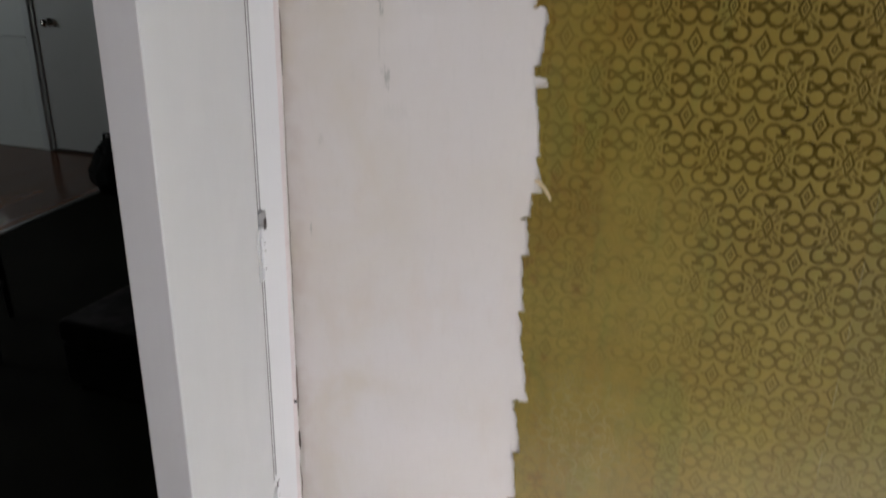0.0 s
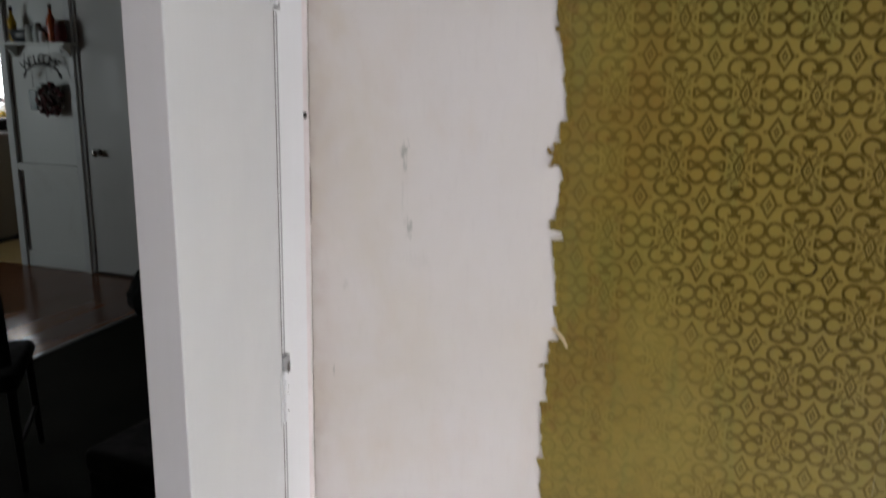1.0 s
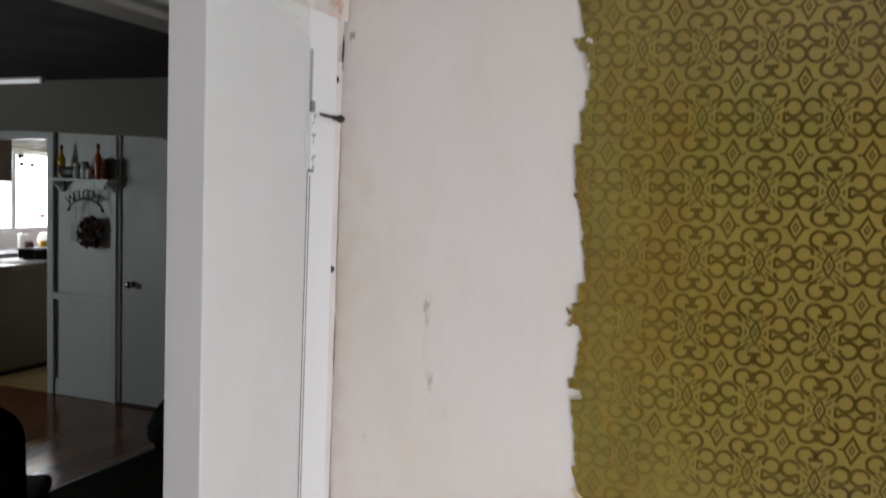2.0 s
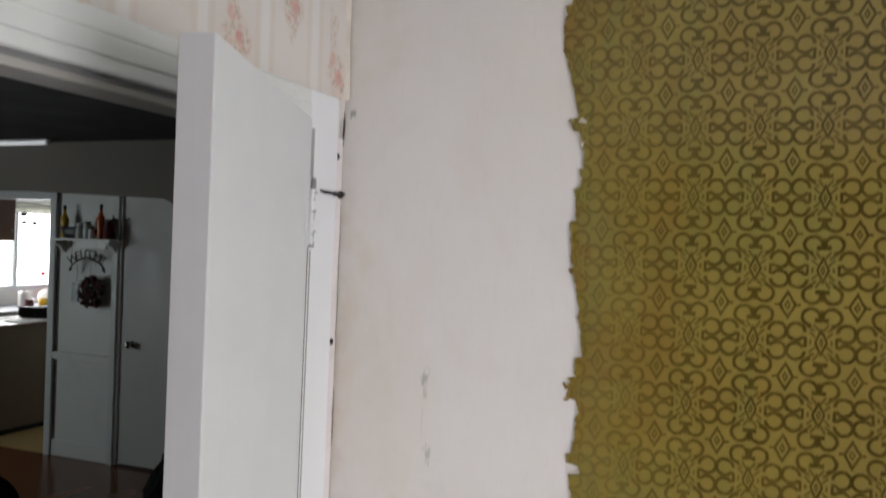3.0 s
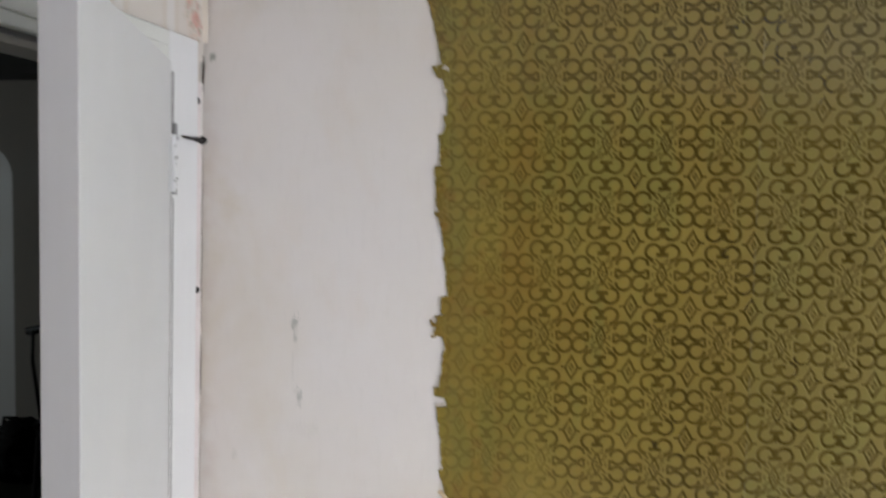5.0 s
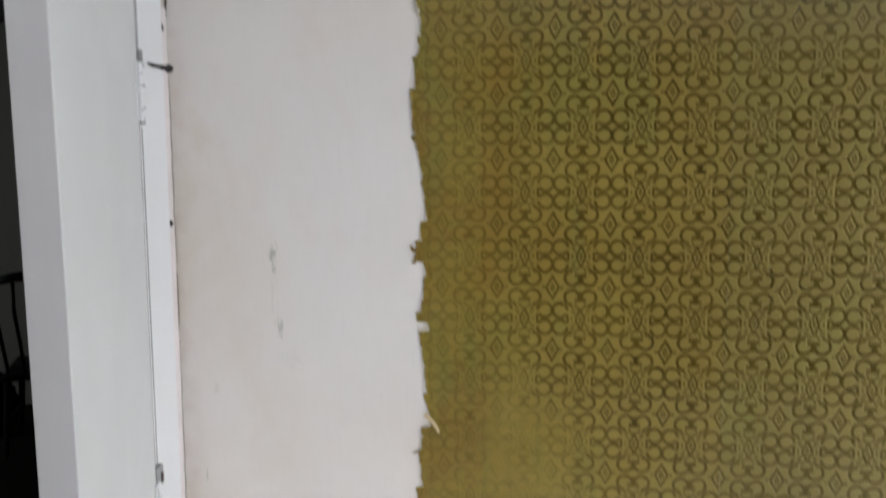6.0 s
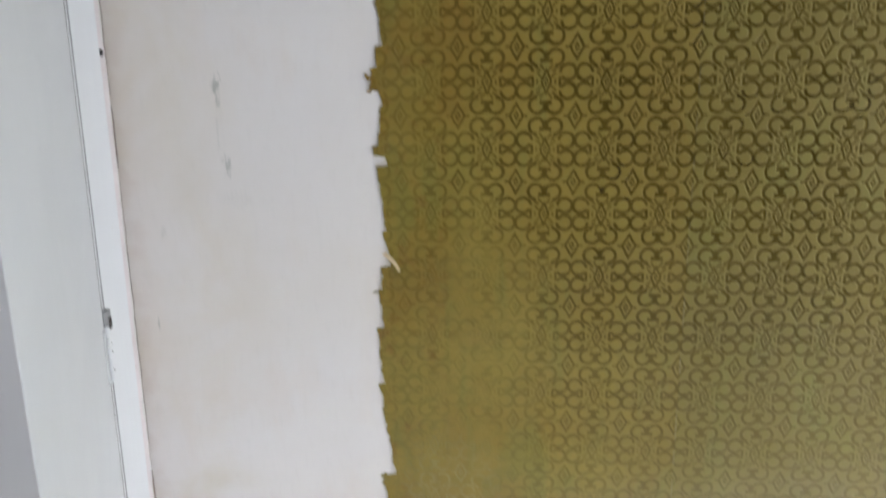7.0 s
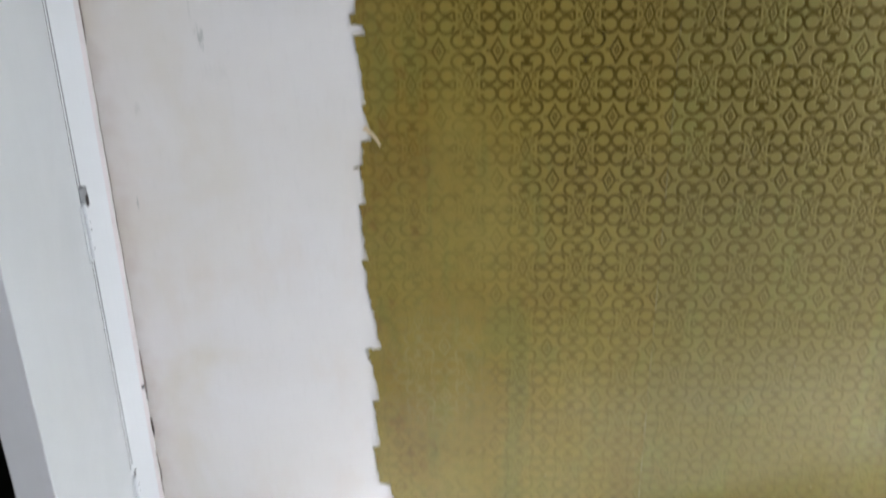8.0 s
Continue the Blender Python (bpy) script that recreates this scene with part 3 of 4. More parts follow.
# ---- gold wallpaper with its torn edge ----
# each rip: the height at which it starts, and the edge's place at its top and at its foot
RIPS = ((2.340, 0.543, 0.522), (2.272, 0.531, 0.529), (2.241, 0.516, 0.514), (2.147, 0.514, 0.549), (2.008, 0.536, 0.543),
        (1.980, 0.551, 0.567), (1.902, 0.556, 0.557), (1.861, 0.547, 0.550), (1.795, 0.538, 0.546), (1.698, 0.537, 0.541),
        (1.687, 0.550, 0.573), (1.513, 0.556, 0.562), (1.472, 0.545, 0.547), (1.428, 0.561, 0.570), (1.396, 0.566, 0.559),
        (1.314, 0.545, 0.547), (1.293, 0.569, 0.577), (1.274, 0.552, 0.568), (1.134, 0.560, 0.578), (1.054, 0.554, 0.558),
        (1.002, 0.547, 0.558), (0.917, 0.543, 0.549), (0.820, 0.547, 0.555), (0.784, 0.541, 0.553), (0.722, 0.547, 0.573),
        (0.556, 0.547, 0.541), (0.526, 0.548, 0.563), (0.416, 0.548, 0.558), (0.281, 0.540, 0.552), (0.171, 0.576, 0.600))


def torn_edge(z, loose=1.0):
    k = max(i for i, rip in enumerate(RIPS) if rip[0] >= z or i == 0)
    top, start, foot = RIPS[k]
    end = RIPS[k + 1][0] if k + 1 < len(RIPS) else 0.0
    s = min(1, max(0, (top - z) / max(1e-3, top - end)))
    x = start + (foot - start) * (s ** 0.8)
    return x + loose * (0.0042 * noise.noise((0.0, 3.0, z * 38)) + 0.0030 * noise.noise((7.0, 0.0, z * 105)) + 0.0016 * noise.noise((7.0, 4.0, z * 260)))


def paper_sheet(lift, extra, right, z0, step, jitter):
    """A torn sheet on the north wall: the edge stands off by lift, and lies flat further in."""
    bm = bmesh.new()
    rows = []
    count = int((2.345 - z0) / step)
    for k in range(count + 1):
        z = z0 + k * step
        e = torn_edge(z, 1.0) - extra - jitter * (0.5 + 0.5 * noise.noise((11.0, z * 75, 2.0))) ** 2
        curl = lift * (0.35 + 0.65 * abs(noise.noise((1.0, z * 11, 9.0))))
        ends = [(e, -0.0012 - curl), (e + 0.005, -0.0012 - curl * 0.5), (e + 0.018, -0.0014)] + [(x, -0.0014 - 0.0003 * (x > 1.1965) - 0.0003 * (x > 1.7275)) for x in right]
        rows.append([bm.verts.new((x, y, min(z, ceiling_height(x) - 0.001 + 0.004 * (x > 1.0)))) for x, y in ends])
    for low, high in zip(rows, rows[1:]):
        for p in range(len(low) - 1):
            bm.faces.new((low[p], low[p + 1], high[p + 1], high[p]))
    bm.normal_update()
    bmesh.ops.solidify(bm, geom=list(bm.faces), thickness=0.0005)
    return bm


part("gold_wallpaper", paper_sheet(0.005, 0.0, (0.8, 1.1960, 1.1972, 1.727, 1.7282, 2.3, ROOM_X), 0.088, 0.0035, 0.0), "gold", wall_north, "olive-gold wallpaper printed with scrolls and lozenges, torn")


def fringe():
    """The pale paper core that shows along the tear."""
    bm = bmesh.new()
    rows = []
    for k in range(int(2.25 / 0.003)):
        z = 0.09 + k * 0.003
        e = torn_edge(z, 1.0)
        w = 0.0045 * max(0.0, noise.noise((4.0, z * 33, 6.0)) + 0.25) + 0.0012
        rows.append((bm.verts.new((e - w, -0.0006, z)), bm.verts.new((e + 0.004, -0.0009, z))))
    for (p, q), (r, s) in zip(rows, rows[1:]):
        bm.faces.new((p, q, s, r))
    return bm


part("torn_fringe", fringe(), "torn_white", wall_north, "pale torn paper core along the edge")


def scrap(name, x, z, long, wide, angle, material, curl, seed):
    """A ragged strip of paper, hanging by one end and curling off the wall."""
    bm = bmesh.new()
    rows = []
    c, s = math.cos(radians(angle)), math.sin(radians(angle))
    for k in range(9):
        u = k / 8
        w = wide * (1 - 0.55 * u) * (1 + 0.35 * noise.noise((seed, u * 5, 0)))
        off = -0.0026 - curl * u * u
        px, pz = x + c * long * u, z + s * long * u
        bend = 0.15 * long * math.sin(u * 2.0)
        rows.append((bm.verts.new((px - s * (w / 2 + bend), off, pz + c * (w / 2 + bend))), bm.verts.new((px - s * (-w / 2 + bend), off - 0.002 * u, pz + c * (-w / 2 + bend)))))
    for (p, q), (r, t) in zip(rows, rows[1:]):
        bm.faces.new((p, q, t, r))
    bm.normal_update()
    bmesh.ops.solidify(bm, geom=list(bm.faces), thickness=0.0006)
    return part(name, bm, material, wall_north)


scrap("paper_curl", 0.562, 1.085, 0.050, 0.011, -55, "torn", 0.010, 1.0)
scrap("paper_curl", 0.575, 1.282, -0.024, 0.006, 6, "torn_white", 0.003, 9.0)
scrap("paper_scrap", 0.545, 1.448, 0.016, 0.010, 115, "gold", 0.004, 2.0)
scrap("paper_scrap", 0.548, 1.428, 0.010, 0.008, 190, "gold", 0.003, 3.0)
scrap("paper_scrap", 0.531, 2.005, 0.020, 0.008, 290, "gold", 0.004, 5.0)
scrap("paper_scrap", 0.524, 2.282, 0.016, 0.009, 205, "gold", 0.003, 6.0)
scrap("paper_scrap", 0.551, 0.556, 0.013, 0.010, 190, "gold", 0.003, 7.0)
scrap("paper_scrap", 0.545, 0.999, 0.010, 0.006, 185, "gold", 0.003, 8.0)
scrap("paper_curl", 0.553, 2.004, 0.015, 0.010, 320, "torn_white", 0.004, 11.0)
scrap("paper_curl", 0.557, 1.968, 0.022, 0.008, 265, "torn_white", 0.004, 12.0)

# ---- floral wallpaper on the west wall ----


def floral_sheet():
    bm = bmesh.new()
    rows = []
    ys = [ROOM_Y, -2.4, -1.6, -1.1, -0.6, -0.3, -0.12, -0.05, -0.03, -0.016, -0.006]
    for k in range(46):
        z = HEAD + k * (2.338 - HEAD) / 45
        row = []
        for i, y in enumerate(ys):
            last = i / (len(ys) - 1)
            wave = 0.0
            if i >= 7:
                wave = (i - 7) / 3 * (0.003 + 0.006 * abs(noise.noise((z * 6, 1.0, 0))))
            if i == len(ys) - 1:
                y += 0.004 * noise.noise((z * 14, 4.0, 2.0)) - (0.012 if z < 2.02 else 0.0)
            row.append(bm.verts.new((0.0016 + wave, y, z)))
        rows.append(row)
    for low, high in zip(rows, rows[1:]):
        for p in range(len(low) - 1):
            bm.faces.new((low[p], low[p + 1], high[p + 1], high[p]))
    return bm


part("floral_wallpaper", floral_sheet(), "floral", wall_west, "faded pink striped wallpaper with rose bunches", True)


bm = bmesh.new()
rows = []
for k in range(60):
    z = 2.062 + k * 0.0046
    w = 0.003 + 0.002 * noise.noise((z * 9, 0.3, 0))
    out = 0.006 + 0.009 * abs(noise.noise((z * 5, 8.0, 0)))
    rows.append((bm.verts.new((0.004, -0.010 - w, z)), bm.verts.new((out, -0.006 - w * 0.4, z)), bm.verts.new((out + 0.004, -0.003, z))))
for low, high in zip(rows, rows[1:]):
    for p in range(2):
        bm.faces.new((low[p], low[p + 1], high[p + 1], high[p]))
part("rolled_paper_edge", bm, "torn_white", wall_west, "pale rolled edge of loose wallpaper", True)


def corner_strip():
    """The narrow strip of old pink paper between casing and corner, ragged on its inner edge."""
    bm = bmesh.new()
    rows = []
    for k in range(420):
        z = 0.09 + k * (HEAD - 0.09) / 419
        edge = -0.012 + 0.007 * noise.noise((0.5, z * 9, 0)) + 0.005 * noise.noise((3.5, z * 37, 0))
        rows.append((bm.verts.new((0.0016, -0.062, z)), bm.verts.new((0.0016, edge - 0.008, z)), bm.verts.new((0.004, edge, z))))
    for low, high in zip(rows, rows[1:]):
        for p in range(2):
            bm.faces.new((low[p], low[p + 1], high[p + 1], high[p]))
    return bm


part("corner_wallpaper", corner_strip(), "pink", wall_west, "narrow ragged strip of pink wallpaper", True)


def crack(z0, z1, width, seed):
    """An open dark split in the corner."""
    bm = bmesh.new()
    rows = []
    steps = max(6, int((z1 - z0) / 0.006))
    for k in range(steps + 1):
        u = k / steps
        z = z0 + (z1 - z0) * u
        w = width * (math.sin(math.pi * u) ** 0.6) * (0.6 + 0.6 * abs(noise.noise((seed, z * 45, 0)))) + 0.0004
        c = 0.004 + 0.003 * noise.noise((seed + 5, z * 18, 0))
        rows.append((bm.verts.new((c - w / 2, -0.0052, z)), bm.verts.new((c + w / 2, -0.0046, z))))
    for (p, q), (r, s) in zip(rows, rows[1:]):
        bm.faces.new((p, q, s, r))
    return part("corner_crack", bm, "dark_crack" if z0 > 1.9 or width > 0.0065 else "crack", wall_north)


for z0, z1, w, seed in ((1.955, 2.035, 0.007, 1), (1.26, 1.41, 0.0045, 2), (1.42, 1.86, 0.0022, 3), (0.40, 0.55, 0.006, 4), (0.30, 0.36, 0.007, 5),
                        (0.56, 1.24, 0.0018, 6), (0.12, 0.26, 0.004, 7), (2.05, 2.29, 0.003, 8)):
    crack(z0, z1, w, seed)


def nail_hole(x, y, z, r, name="nail_head"):
    bm = bmesh.new()
    lathe([(0, 0.004), (r * 0.6, 0.0035), (r, 0.001), (r * 0.9, -0.002)], 9, pose(x, y, z, 0, 90, 0), bm)
    return part(name, bm, "iron", wall_west, "", True)


nail_hole(0.006, -0.034, 1.930, 0.008)
nail_hole(0.012, -0.040, 1.509, 0.008)
nail_hole(0.010, -0.030, 0.46, 0.004)

# ---- doorway: casing, lining ----
casing = tagged(new("door_casing"), "white moulded timber door casing round the opening", kind="structure")


def casing_upright(y0, y1, outer_low):
    """y0..y1; the raised outer band lies on the low or the high side."""
    bm = bmesh.new()
    box(0.0, y0, 0.0, 0.0195, y1, 2.056, 0.002, bm)
    return bm


part("side_casing", casing_upright(HINGE_Y + 0.012, -0.058, False), "casing_paint", casing)
part("side_casing", casing_upright(DOOR_END - 0.11, DOOR_END + 0.004, True), "casing_paint", casing)
# head casing in a cream tone, darkened to carry the shade that falls there
bm = bmesh.new()
box(0.0, DOOR_END + 0.004, 2.022, 0.0215, HINGE_Y + 0.012, 2.056, 0.006, bm, 3)
box(0.0, DOOR_END + 0.004, 1.992, 0.0195, HINGE_Y + 0.012, 2.024, 0.003, bm)
box(0.0, DOOR_END + 0.004, HEAD - 0.004, 0.0165, HINGE_Y + 0.010, 1.994, 0.006, bm, 3)
part("head_casing", bm, "shaded_head_paint", casing, "cream-white moulded head casing, painted darker for its shade")
bm = bmesh.new()
box(-0.078, DOOR_END, HEAD - 0.024, -0.004, HINGE_Y + 0.004, HEAD - 0.010, 0.002, bm)
box(-0.088, HINGE_Y - 0.008, 0.0, 0.0, HINGE_Y + 0.012, HEAD - 0.008, 0.002, bm)
box(-0.088, DOOR_END - 0.004, 0.0, 0.0, DOOR_END + 0.02, HEAD - 0.008, 0.002, bm)
part("jamb_lining", bm, "lining", casing, "grey-white lining of the opening")
# shadow under the head casing, put in as a dark grey strip
part("lintel_joint", box(-0.078, DOOR_END, HEAD - 0.011, -0.002, HINGE_Y + 0.004, HEAD + 0.002), "shade_line", casing, "dark strip painted as the shadow gap over the lining")

# ---- the open door leaf ----
LEAF, THICK, LEAF_TOP, SWING = 0.678, 0.047, 1.991, 20.5


def door_leaf():
    """Built along +x from the hinge, the face towards +y; then swung into place and out of plumb."""
    door = tagged(new("door_1"), "white painted timber door leaf, standing open into the room", kind="structure")
    swing = pose(0.030, HINGE_Y + 0.001, 0, 0, 0, -90 + SWING)

    def placed(bm):
        turned(bm, swing)
        for v in bm.verts:
            along = math.hypot(v.co.x - 0.03, v.co.y - HINGE_Y) / LEAF
            v.co.x += 0.005 * (1.95 - v.co.z) * along
        return bm

    body = bmesh.new()
    box(0.0015, -THICK, 0.012, LEAF - 0.0005, 0.0, LEAF_TOP, 0.0015, body, 2)
    # a long slab bends a little: divide it, so that the lean is carried along its height
    bmesh.ops.subdivide_edges(body, edges=[e for e in body.edges if abs(e.verts[0].co.z - e.verts[1].co.z) > 1], cuts=8)
    part("door_panel", placed(body), "leaf_paint", door)
    # free edge: its shade is put into a greyer, grubby paint
    lip = box(LEAF - 0.0012, -THICK + 0.0008, 0.0135, LEAF + 0.0008, -0.0008, LEAF_TOP - 0.0008, 0.0006)
    part("door_edge", placed(lip), "shaded_edge_paint", door, "grubby free edge of the leaf, greyed to stand for shade")
    for z0 in (1.727, 0.860, 0.20):
        # painted-over butt hinge: leaf plate, knuckle barrel and dark slots
        plate = part("hinge", placed(box(0.002, -0.0002, z0, 0.028, 0.0022, z0 + 0.116, 0.0008)), "leaf_paint", door, "white painted-over butt hinge")
        bm = bmesh.new()
        for k in range(5):
            lathe([(0, 0), (0.0052, 0.0006), (0.0056, 0.002), (0.0056, 0.020), (0.0052, 0.0216), (0, 0.0222)], 10, pose(-0.004, 0.004, z0 + k * 0.0236), bm)
        part("knuckle", placed(bm), "casing_paint", plate, "", True)
    return door


door_leaf()

# the open joint between leaf and casing, above, between and under the hinges
bm = bmesh.new()
for z0, z1 in ((0.985, 1.722), (0.325, 0.852), (0.02, 0.195)):
    box(0.0190, HINGE_Y + 0.0125, z0, 0.0202, HINGE_Y + 0.0200, z1, 0, bm)
part("joint_gap", bm, "gap", casing)
bm = bmesh.new()
for z0, z1 in ((0.995, 1.715), (0.335, 0.845)):
    box(0.0190, HINGE_Y + 0.0265, z0, 0.0200, HINGE_Y + 0.0310, z1, 0, bm)
part("paint_groove", bm, "shade_line", casing)
part("open_joint", box(0.0190, HINGE_Y + 0.0165, 1.870, 0.0203, HINGE_Y + 0.0290, 1.974), "joint_grey", casing, "wide grey open joint over the hinge")


def slot_plate(z):
    bm = bmesh.new()
    box(0.0185, HINGE_Y + 0.004, z - 0.004, 0.0300, HINGE_Y + 0.034, z + 0.038, 0.001, bm)
    part("hinge_mortise", bm, "bare_metal", casing, "bare worn hinge mortise")
    bm = box(0.0280, HINGE_Y + 0.0230, z - 0.001, 0.0312, HINGE_Y + 0.0332, z + 0.021, 0.0005)
    part("mortise_hole", bm, "gap", casing)


for z0 in (0.860, 0.20):
    bm = bmesh.new()
    for low, high in ((0.001, 0.010), (0.036, 0.050), (0.062, 0.068), (0.092, 0.112)):
        box(0.0190, HINGE_Y + 0.0300, z0 + low, 0.0206, HINGE_Y + 0.0355, z0 + high, 0, bm)
        box(0.0190, HINGE_Y + 0.0355, z0 + high - 0.002, 0.0203, HINGE_Y + 0.0440, z0 + high, 0, bm)
    part("hinge_slot", bm, "gap", casing)
slot_plate(0.968)

# upper hinge: worn pockets at both ends and two open bracket-shaped slots between
bm = bmesh.new()
for z0, z1 in ((1.846, 1.869), (1.722, 1.736)):
    box(0.0190, HINGE_Y + 0.0200, z0, 0.0270, HINGE_Y + 0.0320, z1, 0.001, bm)
part("hinge_pocket", bm, "shade_line", casing, "dark worn hinge pocket")
bm = bmesh.new()
for z0, z1 in ((1.822, 1.842), (1.779, 1.802), (1.740, 1.758)):
    box(0.0190, HINGE_Y + 0.0300, z0, 0.0225, HINGE_Y + 0.0365, z1, 0, bm)
    box(0.0190, HINGE_Y + 0.0365, z1 - 0.0040, 0.0215, HINGE_Y + 0.0470, z1 - 0.0005, 0, bm)
part("hinge_slot", bm, "shade_line", casing)


def surface_bolt():
    """A small black iron hook driven through the casing by the upper hinge."""
    hook = thing("iron_hook", "black rusted iron hook on the white door casing", "hook")
    y0, z = -0.054, 1.842
    bm = bmesh.new()
    tube([(0.027, -0.138, z + 0.002), (0.030, -0.126, z + 0.0005), (0.031, -0.100, z), (0.032, -0.080, z - 0.0005), (0.033, -0.066, z)], [0.0024, 0.0036, 0.0032, 0.0042, 0.0045], 8, bm)
    part("shank", bm, "iron", hook, "", True)
    bm = lathe([(0, -0.010), (0.006, -0.009), (0.0085, -0.003), (0.009, 0.003), (0.006, 0.009), (0, 0.010)], 12, pose(0.032, -0.060, z - 0.001, 90, 0, 0))
    part("head", bm, "iron", hook, "", True)
    bm = tube([(0.032, -0.054, z), (0.034, -0.046, z + 0.002), (0.030, -0.040, z + 0.001)], [0.003, 0.0024, 0.0012], 7)
    part("tip", bm, "iron", hook, "", True)
    bm = lathe([(0, 0), (0.006, 0.0005), (0.006, 0.003), (0, 0.004)], 10, pose(0.0235, -0.074, z, 0, 90, 0))
    tube([(0.0235, -0.074, z), (0.033, -0.074, z)], 0.002, 6, bm)
    part("staple", bm, "iron", hook)
    return hook


surface_bolt()


# the old doorway leans: wall, casing and leaf draw back a little towards the floor
def lean(ob):
    if ob.type == "MESH":
        bm = bmesh.new()
        bm.from_mesh(ob.data)
        if any(v.co.z < HEAD for v in bm.verts) and any(v.co.z > HEAD for v in bm.verts):
            bmesh.ops.bisect_plane(bm, geom=list(bm.verts) + list(bm.edges) + list(bm.faces), plane_co=(0, 0, HEAD), plane_no=(0, 0, 1))
        for v in bm.verts:
            v.co.x += 0.0092 * min(0.0, v.co.z - HEAD)
        bm.to_mesh(ob.data)
        bm.free()
    for child in ob.children:
        lean(child)


for ob in list(scene.objects):
    if ob.parent is None and ob.name in ("wall_west", "door_casing", "door_1", "iron_hook") or ob.name.startswith("corner_crack"):
        lean(ob)

# ---- dining room beyond the doorway ----
DIN_X, DIN_S, ARCH_Y, PART_Y, DTOP = -6.0, -3.5, 2.98, 3.165, 2.43

setting("carpet_floor", box(-2.62, DIN_S, -0.1, -0.09, ARCH_Y + 0.3, 0.0), "dark_carpet", "dark olive carpet in the dining room")
setting("timber_floor", box(DIN_X - 0.12, DIN_S, -0.1, -2.62, PART_Y, -0.002), "timber", "varnished red-brown timber floor")
setting("floor_trim", box(-2.635, DIN_S, -0.002, -2.605, ARCH_Y, 0.005, 0.002), "steel", "worn metal strip between carpet and timber")
setting("ceiling_dining", box(DIN_X - 0.12, DIN_S - 0.12, DTOP, -0.09, ARCH_Y, DTOP + 0.1), "dark_ceiling", "near-black ceiling of the dining room")
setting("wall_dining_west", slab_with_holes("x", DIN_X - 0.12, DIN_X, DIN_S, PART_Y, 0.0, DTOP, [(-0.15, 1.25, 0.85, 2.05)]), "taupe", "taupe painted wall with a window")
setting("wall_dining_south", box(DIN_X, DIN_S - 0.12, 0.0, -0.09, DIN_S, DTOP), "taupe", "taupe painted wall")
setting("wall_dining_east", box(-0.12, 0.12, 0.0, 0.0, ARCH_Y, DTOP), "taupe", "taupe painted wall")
window("window_2", "x", DIN_X - 0.12, 0.12, -0.15, 1.25, 0.85, 2.05, 2)


def arch_wall():
    """The wall with the wide opening whose upper corner is rounded."""
    bm = bmesh.new()
    x_end, head, radius, left = -2.895, 2.015, 0.22, -5.7
    outline = [(0.0, 0.0), (0.0, DTOP), (DIN_X, DTOP), (DIN_X, 0.0), (left, 0.0), (left, head + 0.05)]
    outline += [(x_end - radius - 1.4, head + 0.05), (x_end - radius - 0.6, head + 0.022)]
    for k in range(13):
        a = radians(90 - 90 * k / 12)
        outline.append((x_end - radius + radius * math.cos(a), head - radius + radius * math.sin(a)))
    outline.append((x_end, 0.0))
    front = [bm.verts.new((x, ARCH_Y, z)) for x, z in outline]
    back = [bm.verts.new((x, ARCH_Y + 0.12, z)) for x, z in outline]
    bm.faces.new(front)
    bm.faces.new(list(reversed(back)))
    for k in range(len(outline)):
        m = (k + 1) % len(outline)
        bm.faces.new((front[k], front[m], back[m], back[k]))
    return setting("wall_arch", bm, "taupe", "taupe wall with a wide round-cornered opening")


arch_wall()

# white partition behind the arch: posts, rails, recessed panels
partition = tagged(new("wall_partition"), "cool white panelled partition with painted posts", kind="structure")
P = PART_Y
part("left_post", box(-4.300, P - 0.03, 0.0, -4.238, P + 0.08, 2.13, 0.004), "partition_trim", partition)
# the panel's recess shadow, given as a dark taupe strip
part("stile", box(-4.238, P - 0.004, 0.0, -4.212, P + 0.05, 2.13, 0.002), "taupe", partition, "inner strip painted dark for the recess shadow")
part("upper_panel", box(-4.212, P, 0.815, -3.665, P + 0.02, 2.13), "partition", partition)
part("middle_rail", box(-4.238, P - 0.030, 0.758, -3.665, P + 0.02, 0.812, 0.004), "partition", partition)
part("lower_panel", box(-4.212, P, 0.125, -3.665, P + 0.02, 0.758), "partition", partition)
part("bottom_rail", box(-4.238, P - 0.014, 0.0, -3.665, P + 0.02, 0.125, 0.004), "partition", partition)
part("right_post", box(-3.665, P - 0.03, 0.0, -3.612, P + 0.08, 2.13, 0.004), "partition_trim", partition)
part("door_jamb", box(-3.612, P - 0.012, 0.0, -3.590, P + 0.05, 2.13, 0.003), "partition_trim", partition)
part("head_board", box(-5.75, P - 0.025, 2.005, -4.300, P + 0.08, 2.13, 0.004), "partition_trim", partition)
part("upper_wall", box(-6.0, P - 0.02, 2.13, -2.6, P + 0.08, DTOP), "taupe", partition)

door = tagged(new("door_2"), "grey-white flush door, shut, with a round knob", kind="structure")
part("door_panel", box(-3.588, P + 0.004, 0.012, -2.78, P + 0.044, 2.04, 0.003), "kdoor", door)
knob = part("door_knob", lathe([(0, 0.066), (0.016, 0.065), (0.026, 0.056), (0.029, 0.045), (0.022, 0.032), (0.012, 0.024), (0.011, 0.008), (0.026, 0.006), (0.027, 0.0)], 20, pose(-3.475, P + 0.004, 0.922, 90, 0, 0)), "chrome", door, "polished round metal knob", True)
part("threshold", box(-3.60, P - 0.03, -0.002, -2.78, P + 0.06, 0.010, 0.003), "dark_twig", door, "dark timber threshold")
setting("wall_cupboard_back", box(-3.60, P + 0.5, 0.0, -2.6, P + 0.6, DTOP), "taupe", "taupe wall behind the flush door")


